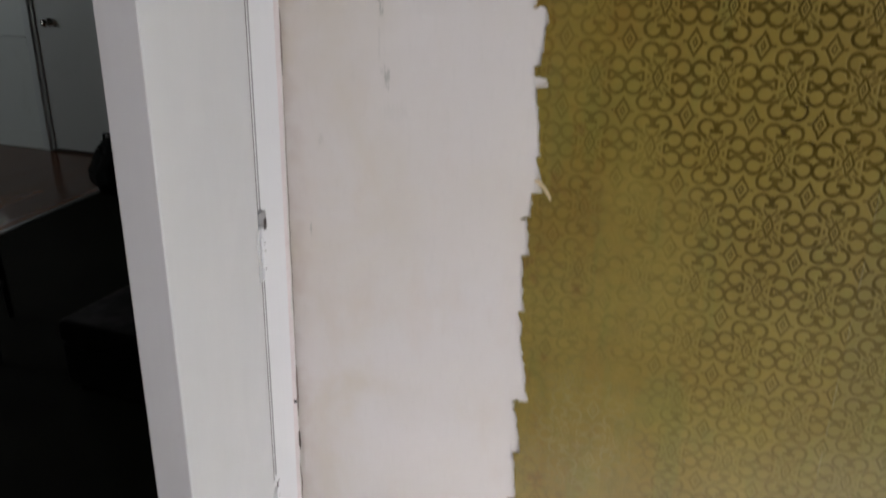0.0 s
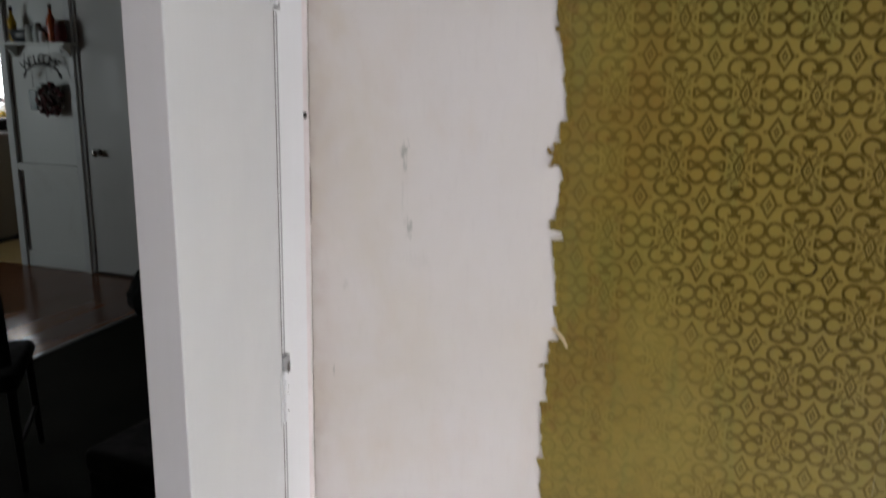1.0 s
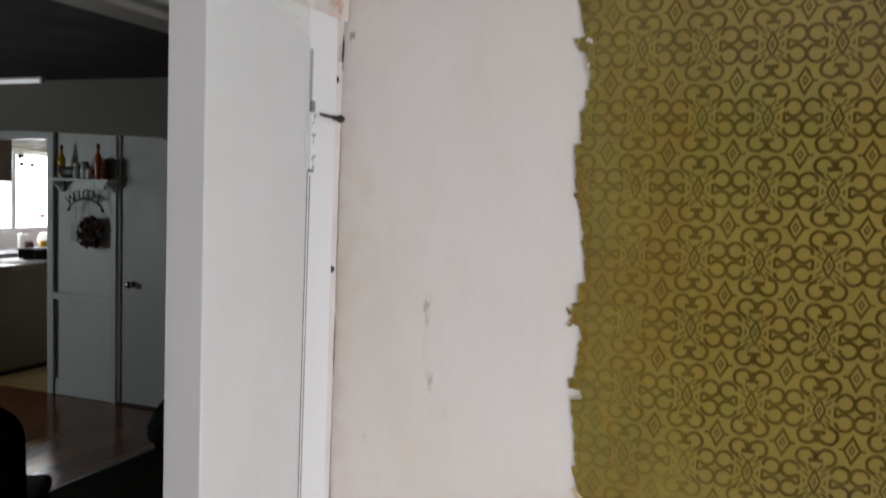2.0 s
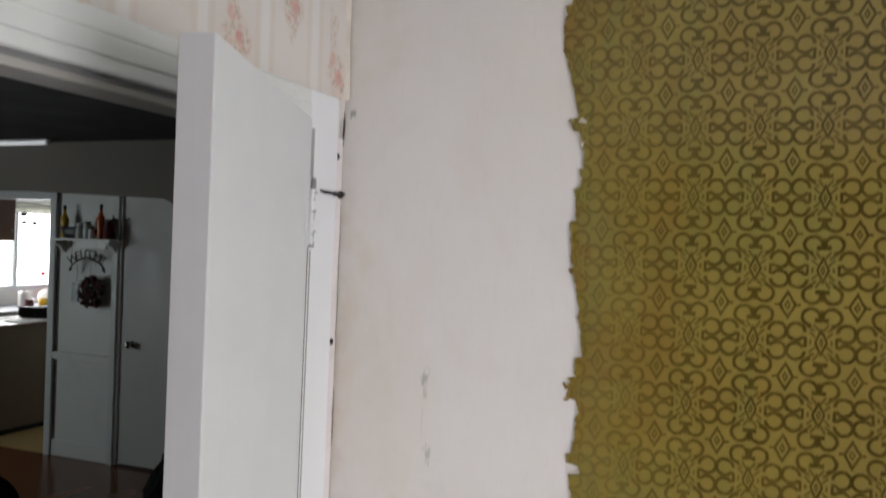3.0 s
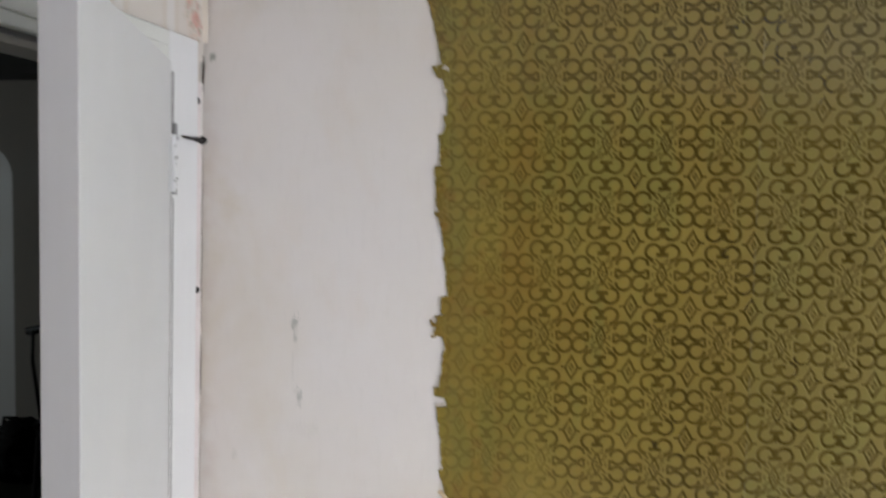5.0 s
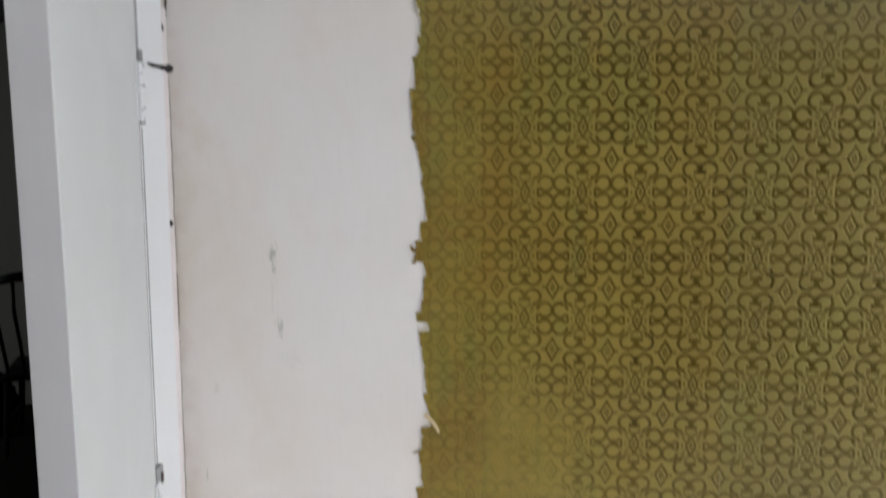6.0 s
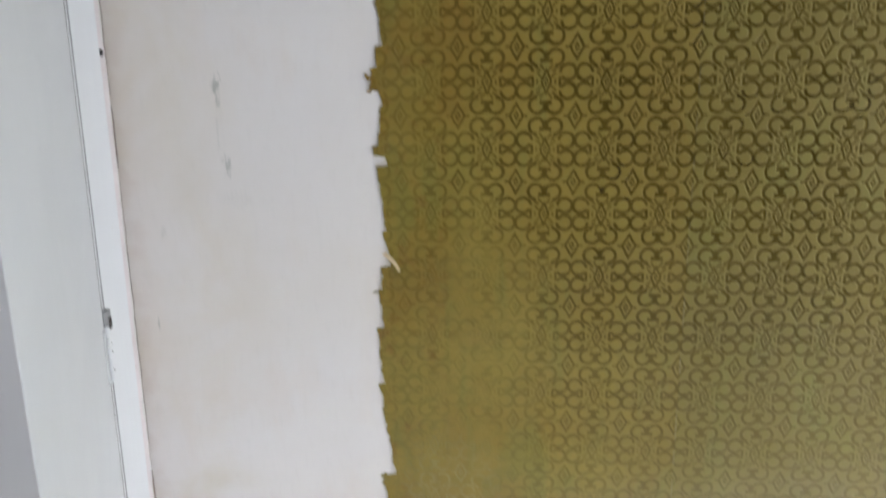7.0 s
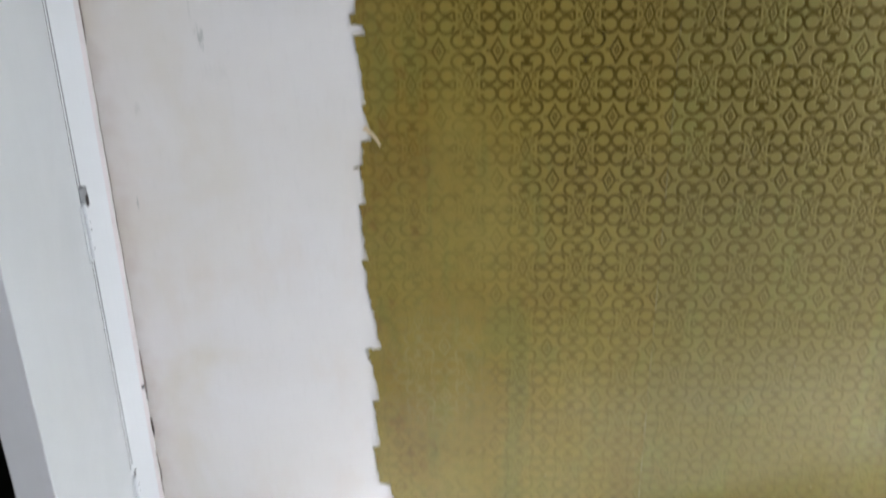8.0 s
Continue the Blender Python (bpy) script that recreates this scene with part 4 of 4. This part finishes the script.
# ---- shelf with bottles on the partition ----
def wall_shelf():
    shelf = thing("wall_shelf", "cream painted wooden shelf with shaped brackets on the partition", "shelf")
    part("board", box(-4.180, P - 0.135, 1.686, -3.590, P, 1.706, 0.004), "cream_paint", shelf)
    part("back_rail", box(-4.035, P - 0.022, 1.634, -3.735, P, 1.686, 0.004), "cream_paint", shelf)
    for x in (-4.160, -3.640):
        bm = bmesh.new()
        prof = [(0.0, 0.0), (-0.115, 0.0), (-0.105, -0.025), (-0.07, -0.04), (-0.045, -0.065), (-0.03, -0.085), (0.0, -0.09)]
        a = [bm.verts.new((x - 0.013, P + u, 1.686 + v)) for u, v in prof]
        b = [bm.verts.new((x + 0.013, P + u, 1.686 + v)) for u, v in prof]
        bm.faces.new(a)
        bm.faces.new(list(reversed(b)))
        for k in range(len(prof)):
            m = (k + 1) % len(prof)
            bm.faces.new((a[k], a[m], b[m], b[k]))
        part("bracket", bm, "cream_paint", shelf)
    for x in (-4.015, -3.780):
        part("cup_hook", tube([(x, P - 0.075, 1.686), (x, P - 0.075, 1.672), (x + 0.004, P - 0.083, 1.662), (x, P - 0.075, 1.654), (x, P - 0.068, 1.660)], 0.0016, 6), "steel", shelf)
    return shelf


wall_shelf()


def bottle(x, y, body, label, tall=0.25, stretch=1.0):
    b = thing("glass_bottle", label, "bottle", "bottles on the shelf", pose(x, y, 1.706))
    r = 0.030 * stretch
    part("body", lathe([(0, 0), (r * 0.8, 0.0), (r * 0.85, 0.006), (r * 0.8, tall * 0.32), (r * 1.0, tall * 0.48), (r * 1.0, tall * 0.58), (0.016, tall * 0.72), (0.010, tall * 0.77), (0.0105, tall * 0.87), (0, tall * 0.87)], 18), body, b, "", True)
    part("cap", lathe([(0.0125, tall * 0.865), (0.0128, tall * 0.98), (0.010, tall), (0, tall)], 14), "dark_cap", b, "dark stopper", True)
    return b


bottle(-4.100, P - 0.075, "yellow", "clear glass bottle of yellow oil with dark stopper")
bottle(-3.735, P - 0.080, "orange", "glass bottle of orange-red sauce with dark stopper", 0.262, 1.05)


def jar(x, y, r, h, body, label, lid):
    j = thing("storage_jar", label, "jar", "jars on the shelf", pose(x, y, 1.706))
    part("body", lathe([(0, 0), (r * 0.9, 0), (r, 0.006), (r * 1.02, h * 0.6), (r * 0.85, h * 0.85), (r * 0.8, h * 0.88), (0, h * 0.88)], 18), body, j, "", True)
    part("lid", lathe([(r * 0.83, h * 0.86), (r * 0.86, h * 0.97), (r * 0.75, h), (0, h)], 18), lid, j, "", True)
    return j


jar(-3.920, P - 0.095, 0.034, 0.115, "glass_ware", "small pressed glass jar with pale lid", "white_gloss")
jar(-3.860, P - 0.085, 0.032, 0.13, "glass_ware", "small clear glass jar with steel lid", "steel")
jar(-3.805, P - 0.100, 0.022, 0.075, "white_gloss", "small white glazed jar with lid", "white_gloss")
jar(-3.655, P - 0.080, 0.040, 0.150, "dark_red", "dark red squat jar with brown lid", "dark_cap")

dish = thing("oval_dish", "dark teal oval serving dish leaning on the shelf", "dish", place=pose(-3.995, P - 0.085, 1.706))
part("bowl", lathe([(0, 0.0), (0.075, 0.0), (0.108, 0.035), (0.122, 0.085), (0.114, 0.087), (0.095, 0.045), (0.05, 0.012), (0, 0.008)], 26, Matrix.Diagonal((1.0, 0.42, 1.0, 1.0))), "dark_dish", dish, "", True)
fruit = thing("trailing_garland", "dark dried garland lying behind the jars", "garland", place=pose(-3.915, P - 0.030, 1.706))
bm = bmesh.new()
random.seed(8)
for k in range(34):
    u = k / 33
    lump((0.014 + 0.006 * random.random(), 0.012, 0.014 + 0.012 * random.random()), k * 1.3, 0.3, 1, pose(-0.20 + 0.46 * u, random.uniform(-0.006, 0.004), 0.016 + 0.045 * abs(math.sin(u * 9)) + random.random() * 0.018), bm)
part("dried_leaves", bm, "dark_twig", fruit)


def letter_sign():
    """An arched iron sign with upright letters, hung by two rods from the shelf."""
    sign = thing("welcome_sign", "black iron arched sign with upright letters, hung under a shelf", "sign")
    cx, y, cz, r = -3.862, P - 0.075, 1.318, 0.235
    arc = [(cx + r * math.sin(radians(a)), y, cz + r * math.cos(radians(a))) for a in range(-42, 43, 6)]
    part("arch_band", tube(arc, 0.006, 8), "iron", sign, "", True)
    for x in (-4.015, -3.780):
        part("hanging_rod", tube([(x, y, 1.634), (x, y, 1.50)], 0.0016, 6), "iron", sign)
    word = "WELCOME"
    for k, ch in enumerate(word):
        a = -33 + 11 * k
        curve = bpy.data.curves.new("letter", "FONT")
        curve.body, curve.size, curve.align_x = ch, 0.098, "CENTER"
        curve.extrude, curve.resolution_u = 0.0025, 3
        raw = bpy.data.objects.new("raw", curve)
        scene.collection.objects.link(raw)
        bpy.context.view_layer.update()
        mesh = bpy.data.meshes.new_from_object(raw.evaluated_get(bpy.context.evaluated_depsgraph_get()))
        bpy.data.objects.remove(raw)
        mesh.name = "letter"
        mesh.materials.clear()
        mesh.materials.append(MAT["iron"])
        ob = new("letter", mesh)
        ob.parent = sign
        ob.matrix_basis = pose(cx + (r + 0.004) * math.sin(radians(a)), y, cz + (r + 0.004) * math.cos(radians(a)), 90, 0, 0) @ pose(0, 0, 0, 0, 0, -a * 0.8)
    for s in (-1, 1):
        x = cx + s * r * math.sin(radians(44))
        part("leaf_end", lump((0.014, 0.005, 0.024), 3 + s, 0.15, 2, pose(x, y, cz + r * math.cos(radians(44)) - 0.014, 0, -s * 35, 0)), "iron", sign, "", True)
    for x in (-3.955, -3.825):
        part("hanging_wire", tube([(x, y, 1.51), (x, y, 1.395)], 0.0012, 6), "iron", sign)
    return sign


letter_sign()


def wreath():
    w = thing("dried_flower_wreath", "dark red dried flower wreath with twigs, hung on wires", "wreath", place=pose(-3.812, P - 0.06, 1.300) @ Matrix.Scale(1.28, 4))
    bm = bmesh.new()
    for k in range(3):
        tube([((0.070 + 0.006 * k) * math.cos(a / 4), 0.004 * math.sin(a * 0.9 + k), (0.070 + 0.006 * k) * math.sin(a / 4)) for a in range(26)], 0.006, 6, bm)
    part("twig_ring", bm, "dark_twig", w, "", True)
    random.seed(21)
    for material, count, name, lab in (("dark_red", 60, "flowers", "dark red dried flowers"), ("dark_twig", 46, "leaves", "brown dried leaves")):
        bm = bmesh.new()
        for k in range(count):
            a, r = random.uniform(0, 6.283), min(0.088, abs(random.gauss(0.055, 0.03)))
            lump((random.uniform(0.012, 0.024), 0.007, random.uniform(0.010, 0.02)), k, 0.35, 1,
                 pose(r * math.cos(a), random.uniform(-0.030, 0.0), r * math.sin(a), random.uniform(-40, 40), random.uniform(0, 180), random.uniform(-30, 30)), bm)
        tagged(part(name, bm, material, w, lab), kind="stuff")
    bm = bmesh.new()
    for k in range(11):
        a = random.uniform(0, 6.283)
        p = Vector((0.085 * math.cos(a), -0.012, 0.085 * math.sin(a)))
        tube([p * 0.8, p * 1.05, p * random.uniform(1.15, 1.4)], [0.004, 0.003, 0.001], 5, bm)
    tagged(part("twig_ends", bm, "dark_twig", w), kind="stuff")
    return w


wreath()
card = thing("small_plaque", "small teal painted wooden plaque beside the wreath", "plaque", place=pose(-3.985, P - 0.060, 1.29, 0, 0, 0))
part("board", box(-0.034, -0.004, -0.070, 0.034, 0.004, 0.070, 0.002), "teal", card)
part("pale_border", box(-0.038, 0.004, -0.074, 0.038, 0.009, 0.074, 0.002), "partition", card, "pale border board")
part("hanging_loop", tube([(0.0, 0.006, 0.072), (0.006, 0.008, 0.15), (0.01, -0.020, 0.235)], 0.001, 5), "iron", card)


# ---- kitchen through the opening ----
setting("kitchen_floor", box(-7.12, P, -0.1, -3.6, 7.2, -0.004), "vinyl", "mustard patterned kitchen vinyl floor")
setting("kitchen_ceiling", box(-7.12, P + 0.08, DTOP, -3.6, 7.2, DTOP + 0.1), "ceiling", "white kitchen ceiling")
setting("wall_kitchen_west", slab_with_holes("x", -7.12, -7.0, P, 7.2, 0.0, DTOP, [(4.62, 5.78, 1.08, 2.06)]), "plain_wall", "off-white kitchen wall with a window")
setting("wall_kitchen_north", box(-7.12, 7.2, 0.0, -3.6, 7.32, DTOP), "plain_wall", "off-white kitchen wall")
setting("wall_kitchen_east", box(-3.72, P + 0.08, 0.0, -3.6, 7.2, DTOP), "plain_wall", "off-white kitchen wall")
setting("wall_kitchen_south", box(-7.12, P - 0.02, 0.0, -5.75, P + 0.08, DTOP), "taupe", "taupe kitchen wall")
window("window_3", "x", -7.12, 0.12, 4.62, 5.78, 1.08, 2.06, 2)
setting("backdrop", box(-9.6, 1.5, 0.0, -9.5, 10.0, 4.2), "outside", "bright overcast outdoors beyond the window")

blind = thing("window_blind", "cream fabric blind rolled up at the window head", "blind")
part("roll", lathe([(0, 0), (0.03, 0.0), (0.03, 1.2), (0, 1.2)], 14, pose(-6.955, 5.80, 2.05, 90, 0, 0)), "blind", blind, "", True)
part("cloth", box(-6.956, 4.60, 1.975, -6.950, 5.80, 2.05, 0.001), "blind", blind)
part("bottom_bar", box(-6.962, 4.60, 1.962, -6.944, 5.80, 1.977, 0.003), "casing_paint", blind)


def hanging_ornament(y, z, r, material, label):
    o = thing("window_ornament", label, "ornament", "ornaments hung in the window", pose(-6.93, y, z))
    part("body", lump((r * 0.6, r, r * 0.75), y * 3, 0.1, 2), material, o, "", True)
    part("head", lump((r * 0.35, r * 0.4, r * 0.4), y, 0.1, 1, pose(0, r * 0.9, r * 0.35)), material, o, "", True)
    part("thread", tube([(0, 0, r * 0.6), (0, 0, max(0.02, 2.02 - z))], 0.0012, 5), "iron", o)
    return o


hanging_ornament(5.19, 1.945, 0.040, "iron", "small black bird ornament on a thread")
hanging_ornament(5.03, 1.86, 0.032, "iron", "small black bird ornament on a thread")
hanging_ornament(5.20, 1.855, 0.034, "iron", "small black bird ornament on a thread")
hanging_ornament(5.34, 1.850, 0.034, "iron", "small black bird ornament on a thread")
hanging_ornament(5.48, 1.265, 0.036, "red", "small red ornament on a thread")


def bench():
    unit = thing("kitchen_cabinet", "white kitchen base cabinet along the window wall", "cabinet")
    part("body", box(-6.98, 3.4, 0.10, -6.42, 7.1, 0.87, 0.004), "white_gloss", unit)
    part("kickboard", box(-6.98, 3.4, 0.0, -6.48, 7.1, 0.10), "black_wood", unit)
    for k in range(5):
        y = 3.45 + k * 0.72
        d = part("cabinet_door", box(-6.42, y, 0.13, -6.40, y + 0.69, 0.85, 0.004), "white_gloss", unit)
        part("handle", tube([(-6.40, y + 0.06, 0.70), (-6.38, y + 0.06, 0.70), (-6.38, y + 0.06, 0.80), (-6.40, y + 0.06, 0.80)], 0.005, 7), "steel", d)
    return unit


bench()
worktop = thing("worktop", "grey laminate worktop on the kitchen base cabinet", "worktop")
part("slab", box(-7.0, 3.4, 0.87, -6.38, 7.1, 0.91, 0.006), "worktop", worktop)


def peninsula():
    unit = thing("kitchen_peninsula", "brown laminate kitchen peninsula with plain back panel", "cabinet")
    part("back_panel", box(-5.085, 3.27, 0.045, -5.06, 5.0, 0.915, 0.003), "brown_panel", unit)
    part("body", box(-5.60, 3.27, 0.10, -5.085, 5.0, 0.915, 0.003), "brown_panel", unit)
    part("kickboard", box(-5.55, 3.30, 0.0, -5.075, 5.0, 0.045), "black_wood", unit)
    part("worktop", box(-5.64, 3.25, 0.915, -5.045, 5.0, 0.945, 0.005), "brown_wood", unit, "dark brown edged worktop")
    return unit


peninsula()


def wall_cupboard():
    unit = thing("hanging_cupboard", "dark brown wooden cupboard hung over the peninsula", "cabinet")
    part("body", box(-5.55, 3.24, 1.66, -5.215, 3.60, DTOP, 0.004), "brown_wood", unit)
    d = part("cupboard_door", box(-5.215, 3.25, 1.67, -5.197, 3.59, 2.35, 0.004), "brown_wood", unit)
    part("handle", lathe([(0, 0.02), (0.012, 0.018), (0.008, 0.006), (0.006, 0)], 12, pose(-5.197, 3.55, 1.75, 0, 90, 0)), "steel", d, "", True)
    return unit


wall_cupboard()


def kettle(x, y, z):
    k = thing("red_kettle", "round red enamel kettle on the worktop", "kettle", place=pose(x, y, z))
    part("body", lathe([(0, 0), (0.085, 0), (0.098, 0.02), (0.100, 0.07), (0.075, 0.125), (0.035, 0.145), (0, 0.147)], 22), "red", k, "", True)
    part("lid_knob", lathe([(0.01, 0.145), (0.014, 0.16), (0, 0.17)], 12), "black_wood", k, "", True)
    part("spout", tube([(0.08, 0, 0.06), (0.125, 0, 0.085), (0.145, 0, 0.125)], [0.018, 0.013, 0.010], 10), "red", k, "", True)
    part("handle", tube([(-0.06, 0, 0.12), (-0.05, 0, 0.20), (0.0, 0, 0.225), (0.05, 0, 0.20), (0.06, 0, 0.12)], 0.007, 8), "black_wood", k, "", True)
    return k


kettle(-6.72, 5.56, 0.91)


def dish_rack(x, y, z):
    r = thing("dish_rack", "white wire dish rack with plates on the worktop", "rack", place=pose(x, y, z, 0, 0, 12))
    part("tray", box(-0.16, -0.22, 0.0, 0.16, 0.22, 0.018, 0.006), "white_gloss", r)
    for k in range(6):
        part("wire", tube([(-0.14, -0.19 + k * 0.075, 0.018), (-0.14, -0.19 + k * 0.075, 0.085), (0.14, -0.19 + k * 0.075, 0.085), (0.14, -0.19 + k * 0.075, 0.018)], 0.003, 6), "white_gloss", r)
    for k in range(4):
        part("plate", lathe([(0, 0), (0.05, 0.002), (0.09, 0.012), (0.092, 0.015), (0.05, 0.007), (0, 0.005)], 20, pose(0.0, -0.15 + k * 0.075, 0.105, 84, 0, 0)), "white_gloss", r, "", True)
    return r


dish_rack(-6.62, 5.36, 0.91)


def paper_roll(x, y, z):
    r = thing("paper_towel_roll", "white paper towel roll standing on the worktop", "paper roll", place=pose(x, y, z))
    part("roll", lathe([(0.02, 0.012), (0.055, 0.012), (0.057, 0.02), (0.057, 0.165), (0.055, 0.172), (0.02, 0.172)], 24), "paper", r, "", True)
    part("stand", lathe([(0, 0), (0.07, 0), (0.07, 0.010), (0.012, 0.012), (0.009, 0.19), (0, 0.192)], 20), "steel", r, "", True)
    return r


paper_roll(-6.70, 5.02, 0.91)


def mug(x, y, z, material, label, r=0.042, h=0.095):
    m = thing("mug", label, "mug", "", pose(x, y, z))
    part("cup", lathe([(0, 0), (r * 0.9, 0), (r, 0.008), (r, h), (r * 0.9, h), (r * 0.88, 0.012), (0, 0.010)], 20), material, m, "", True)
    part("handle", tube([(r * 0.95, 0, h * 0.8), (r * 1.6, 0, h * 0.72), (r * 1.65, 0, h * 0.35), (r * 0.95, 0, h * 0.2)], 0.006, 8), material, m, "", True)
    return m


mug(-6.60, 5.20, 0.91, "yellow", "yellow glazed mug on the worktop", 0.05, 0.10)
mug(-6.58, 5.66, 0.91, "red", "red glazed mug on the worktop")
mug(-6.55, 4.96, 0.91, "dark_red", "dark red mug on the worktop")

toaster = thing("black_toaster", "low black toaster oven on the worktop", "toaster", place=pose(-6.62, 5.20, 0.91))
toaster.matrix_world = pose(-5.36, 4.05, 0.945)
part("body", box(-0.11, -0.17, 0.008, 0.11, 0.17, 0.105, 0.014), "black_vinyl", toaster, "", True)
part("dial", lathe([(0, 0.014), (0.016, 0.012), (0.018, 0)], 14, pose(0.11, 0.12, 0.05, 0, 90, 0)), "steel", toaster, "", True)
for sx in (-0.08, 0.08):
    for sy in (-0.13, 0.13):
        part("foot", lathe([(0, 0), (0.012, 0), (0.012, 0.012), (0, 0.012)], 10, pose(sx, sy, 0)), "black_vinyl", toaster)

papers = thing("loose_papers", "loose white papers lying on the peninsula", "papers", place=pose(-5.20, 3.72, 0.945))
random.seed(5)
for k in range(4):
    bm = box(-0.105, -0.148, 0.0022 * k, 0.105, 0.148, 0.0022 * k + 0.0018)
    part("sheet", turned(bm, pose(random.uniform(-0.02, 0.02), random.uniform(-0.03, 0.03), 0, 0, 0, random.uniform(-14, 14))), "paper", papers)


# ---- furniture in the dark dining room ----
def padded_chair(place):
    c = thing("padded_chair", "black padded chair with a rounded back, facing away", "chair", place=place)
    part("seat", box(-0.22, -0.22, 0.40, 0.22, 0.24, 0.47, 0.03, steps=4), "black_cloth", c, "", True)
    bm = bmesh.new()
    rows = []
    for k in range(15):
        u = k / 14
        z = 0.50 + 0.40 * u
        w = 0.20 * math.sqrt(max(0.02, 1 - max(0, (u - 0.62) / 0.38) ** 2.4))
        rows.append([bm.verts.new((w * s, -0.21 - 0.05 * u + 0.03 * s * s + d, z)) for s, d in ((-1, 0), (-0.6, -0.035), (0, -0.045), (0.6, -0.035), (1, 0), (0.6, 0.03), (0, 0.035), (-0.6, 0.03))])
    for low, high in zip(rows, rows[1:]):
        for k in range(8):
            bm.faces.new((low[k], low[(k + 1) % 8], high[(k + 1) % 8], high[k]))
    bm.faces.new(rows[0])
    bm.faces.new(rows[-1])
    part("backrest", bm, "black_cloth", c, "", True)
    for sx in (-0.15, 0.15):
        part("back_post", tube([(sx, -0.20, 0.42), (sx, -0.225, 0.55), (sx * 0.95, -0.25, 0.75)], 0.014, 8), "black_wood", c)
    for sx in (-0.19, 0.19):
        for sy in (-0.19, 0.20):
            part("leg", tube([(sx, sy, 0.41), (sx * 1.08, sy * 1.1, 0.0)], [0.018, 0.012], 8), "black_wood", c)
        part("stretcher", tube([(sx * 1.04, -0.2, 0.17), (sx * 1.04, 0.21, 0.17)], 0.009, 7), "black_wood", c)
    return c


padded_chair(pose(-1.83, 0.55, 0, 0, 0, 38))


def spindle_chair(place):
    c = thing("spindle_chair", "black wooden chair with curved back spindles", "chair", place=place)
    part("seat", box(-0.24, -0.22, 0.42, 0.24, 0.22, 0.455, 0.012), "black_wood", c)
    part("top_rail", tube([(-0.25, -0.27, 0.97), (-0.12, -0.31, 1.0), (0.0, -0.32, 1.01), (0.12, -0.31, 1.0), (0.25, -0.27, 0.97)], [0.022, 0.026, 0.028, 0.026, 0.022], 10), "black_wood", c, "", True)
    for k in range(6):
        s = -0.20 + k * 0.08
        part("spindle", tube([(s, -0.20, 0.45), (s * 1.08, -0.22, 0.62), (s * 1.1, -0.30, 0.82), (s * 1.08, -0.30, 0.98)], 0.010, 8), "black_wood", c, "", True)
    for sx in (-0.21, 0.21):
        for sy in (-0.18, 0.18):
            part("leg", tube([(sx, sy, 0.43), (sx * 1.15, sy * 1.2, 0.0)], [0.02, 0.014], 8), "black_wood", c)
        part("stretcher", tube([(sx * 1.1, -0.2, 0.18), (sx * 1.1, 0.2, 0.18)], 0.010, 7), "black_wood", c)
    return c


spindle_chair(pose(-1.97, 2.42, 0, 0, 0, 25))


def bag(place):
    b = thing("black_bag", "slumped black cloth bag standing on the carpet", "bag", place=place)
    bm = lump((0.20, 0.17, 0.20), 4.0, 0.28, 4, pose(0, 0, 0.17))
    for v in bm.verts:
        v.co.z = max(0.0, v.co.z)
    part("body", bm, "black_cloth", b, "", True)
    part("flap", lump((0.13, 0.12, 0.07), 8.0, 0.3, 3, pose(0.02, 0.0, 0.335, 10, 8, 0)), "black_cloth", b, "", True)
    part("strap", tube([(-0.10, -0.02, 0.32), (-0.07, -0.04, 0.42), (0.03, -0.05, 0.43), (0.09, -0.02, 0.36)], 0.011, 8), "black_vinyl", b, "", True)
    return b


bag(pose(-2.46, 2.46, 0.0) @ Matrix.Scale(0.9, 4))


def ottoman(place):
    o = thing("black_ottoman", "low black vinyl ottoman on the dark carpet", "ottoman", place=place)
    part("base", box(-0.36, -0.22, 0.03, 0.36, 0.22, 0.19, 0.012), "black_vinyl", o)
    part("cushion", box(-0.37, -0.23, 0.19, 0.37, 0.23, 0.28, 0.03, steps=4), "black_vinyl", o, "", True)
    for sx in (-0.32, 0.32):
        for sy in (-0.18, 0.18):
            part("foot", lathe([(0, 0), (0.02, 0), (0.024, 0.032), (0, 0.032)], 12, pose(sx, sy, 0)), "black_wood", o)
    return o


ottoman(pose(-0.78, 0.62, 0.0, 0, 0, -6))

# a bright streak of caught light, built as an added fitting that glows
strip = thing("strip_light", "added glowing strip for the bright streak under the dark ceiling", "lamp", place=pose(-4.42, 2.83, DTOP))
part("body", box(-0.42, -0.022, -0.016, 0.42, 0.022, 0.0, 0.005), "white_gloss", strip)
part("tube", lathe([(0, -0.40), (0.012, -0.40), (0.013, -0.39), (0.013, 0.39), (0.012, 0.40), (0, 0.40)], 12, pose(0, 0, -0.029, 0, 90, 0)), "streak_glow", strip, "", True)
for s in (-1, 1):
    part("holder", box(s * 0.405 - 0.012, -0.014, -0.043, s * 0.405 + 0.012, 0.014, -0.016, 0.004), "white_gloss", strip)
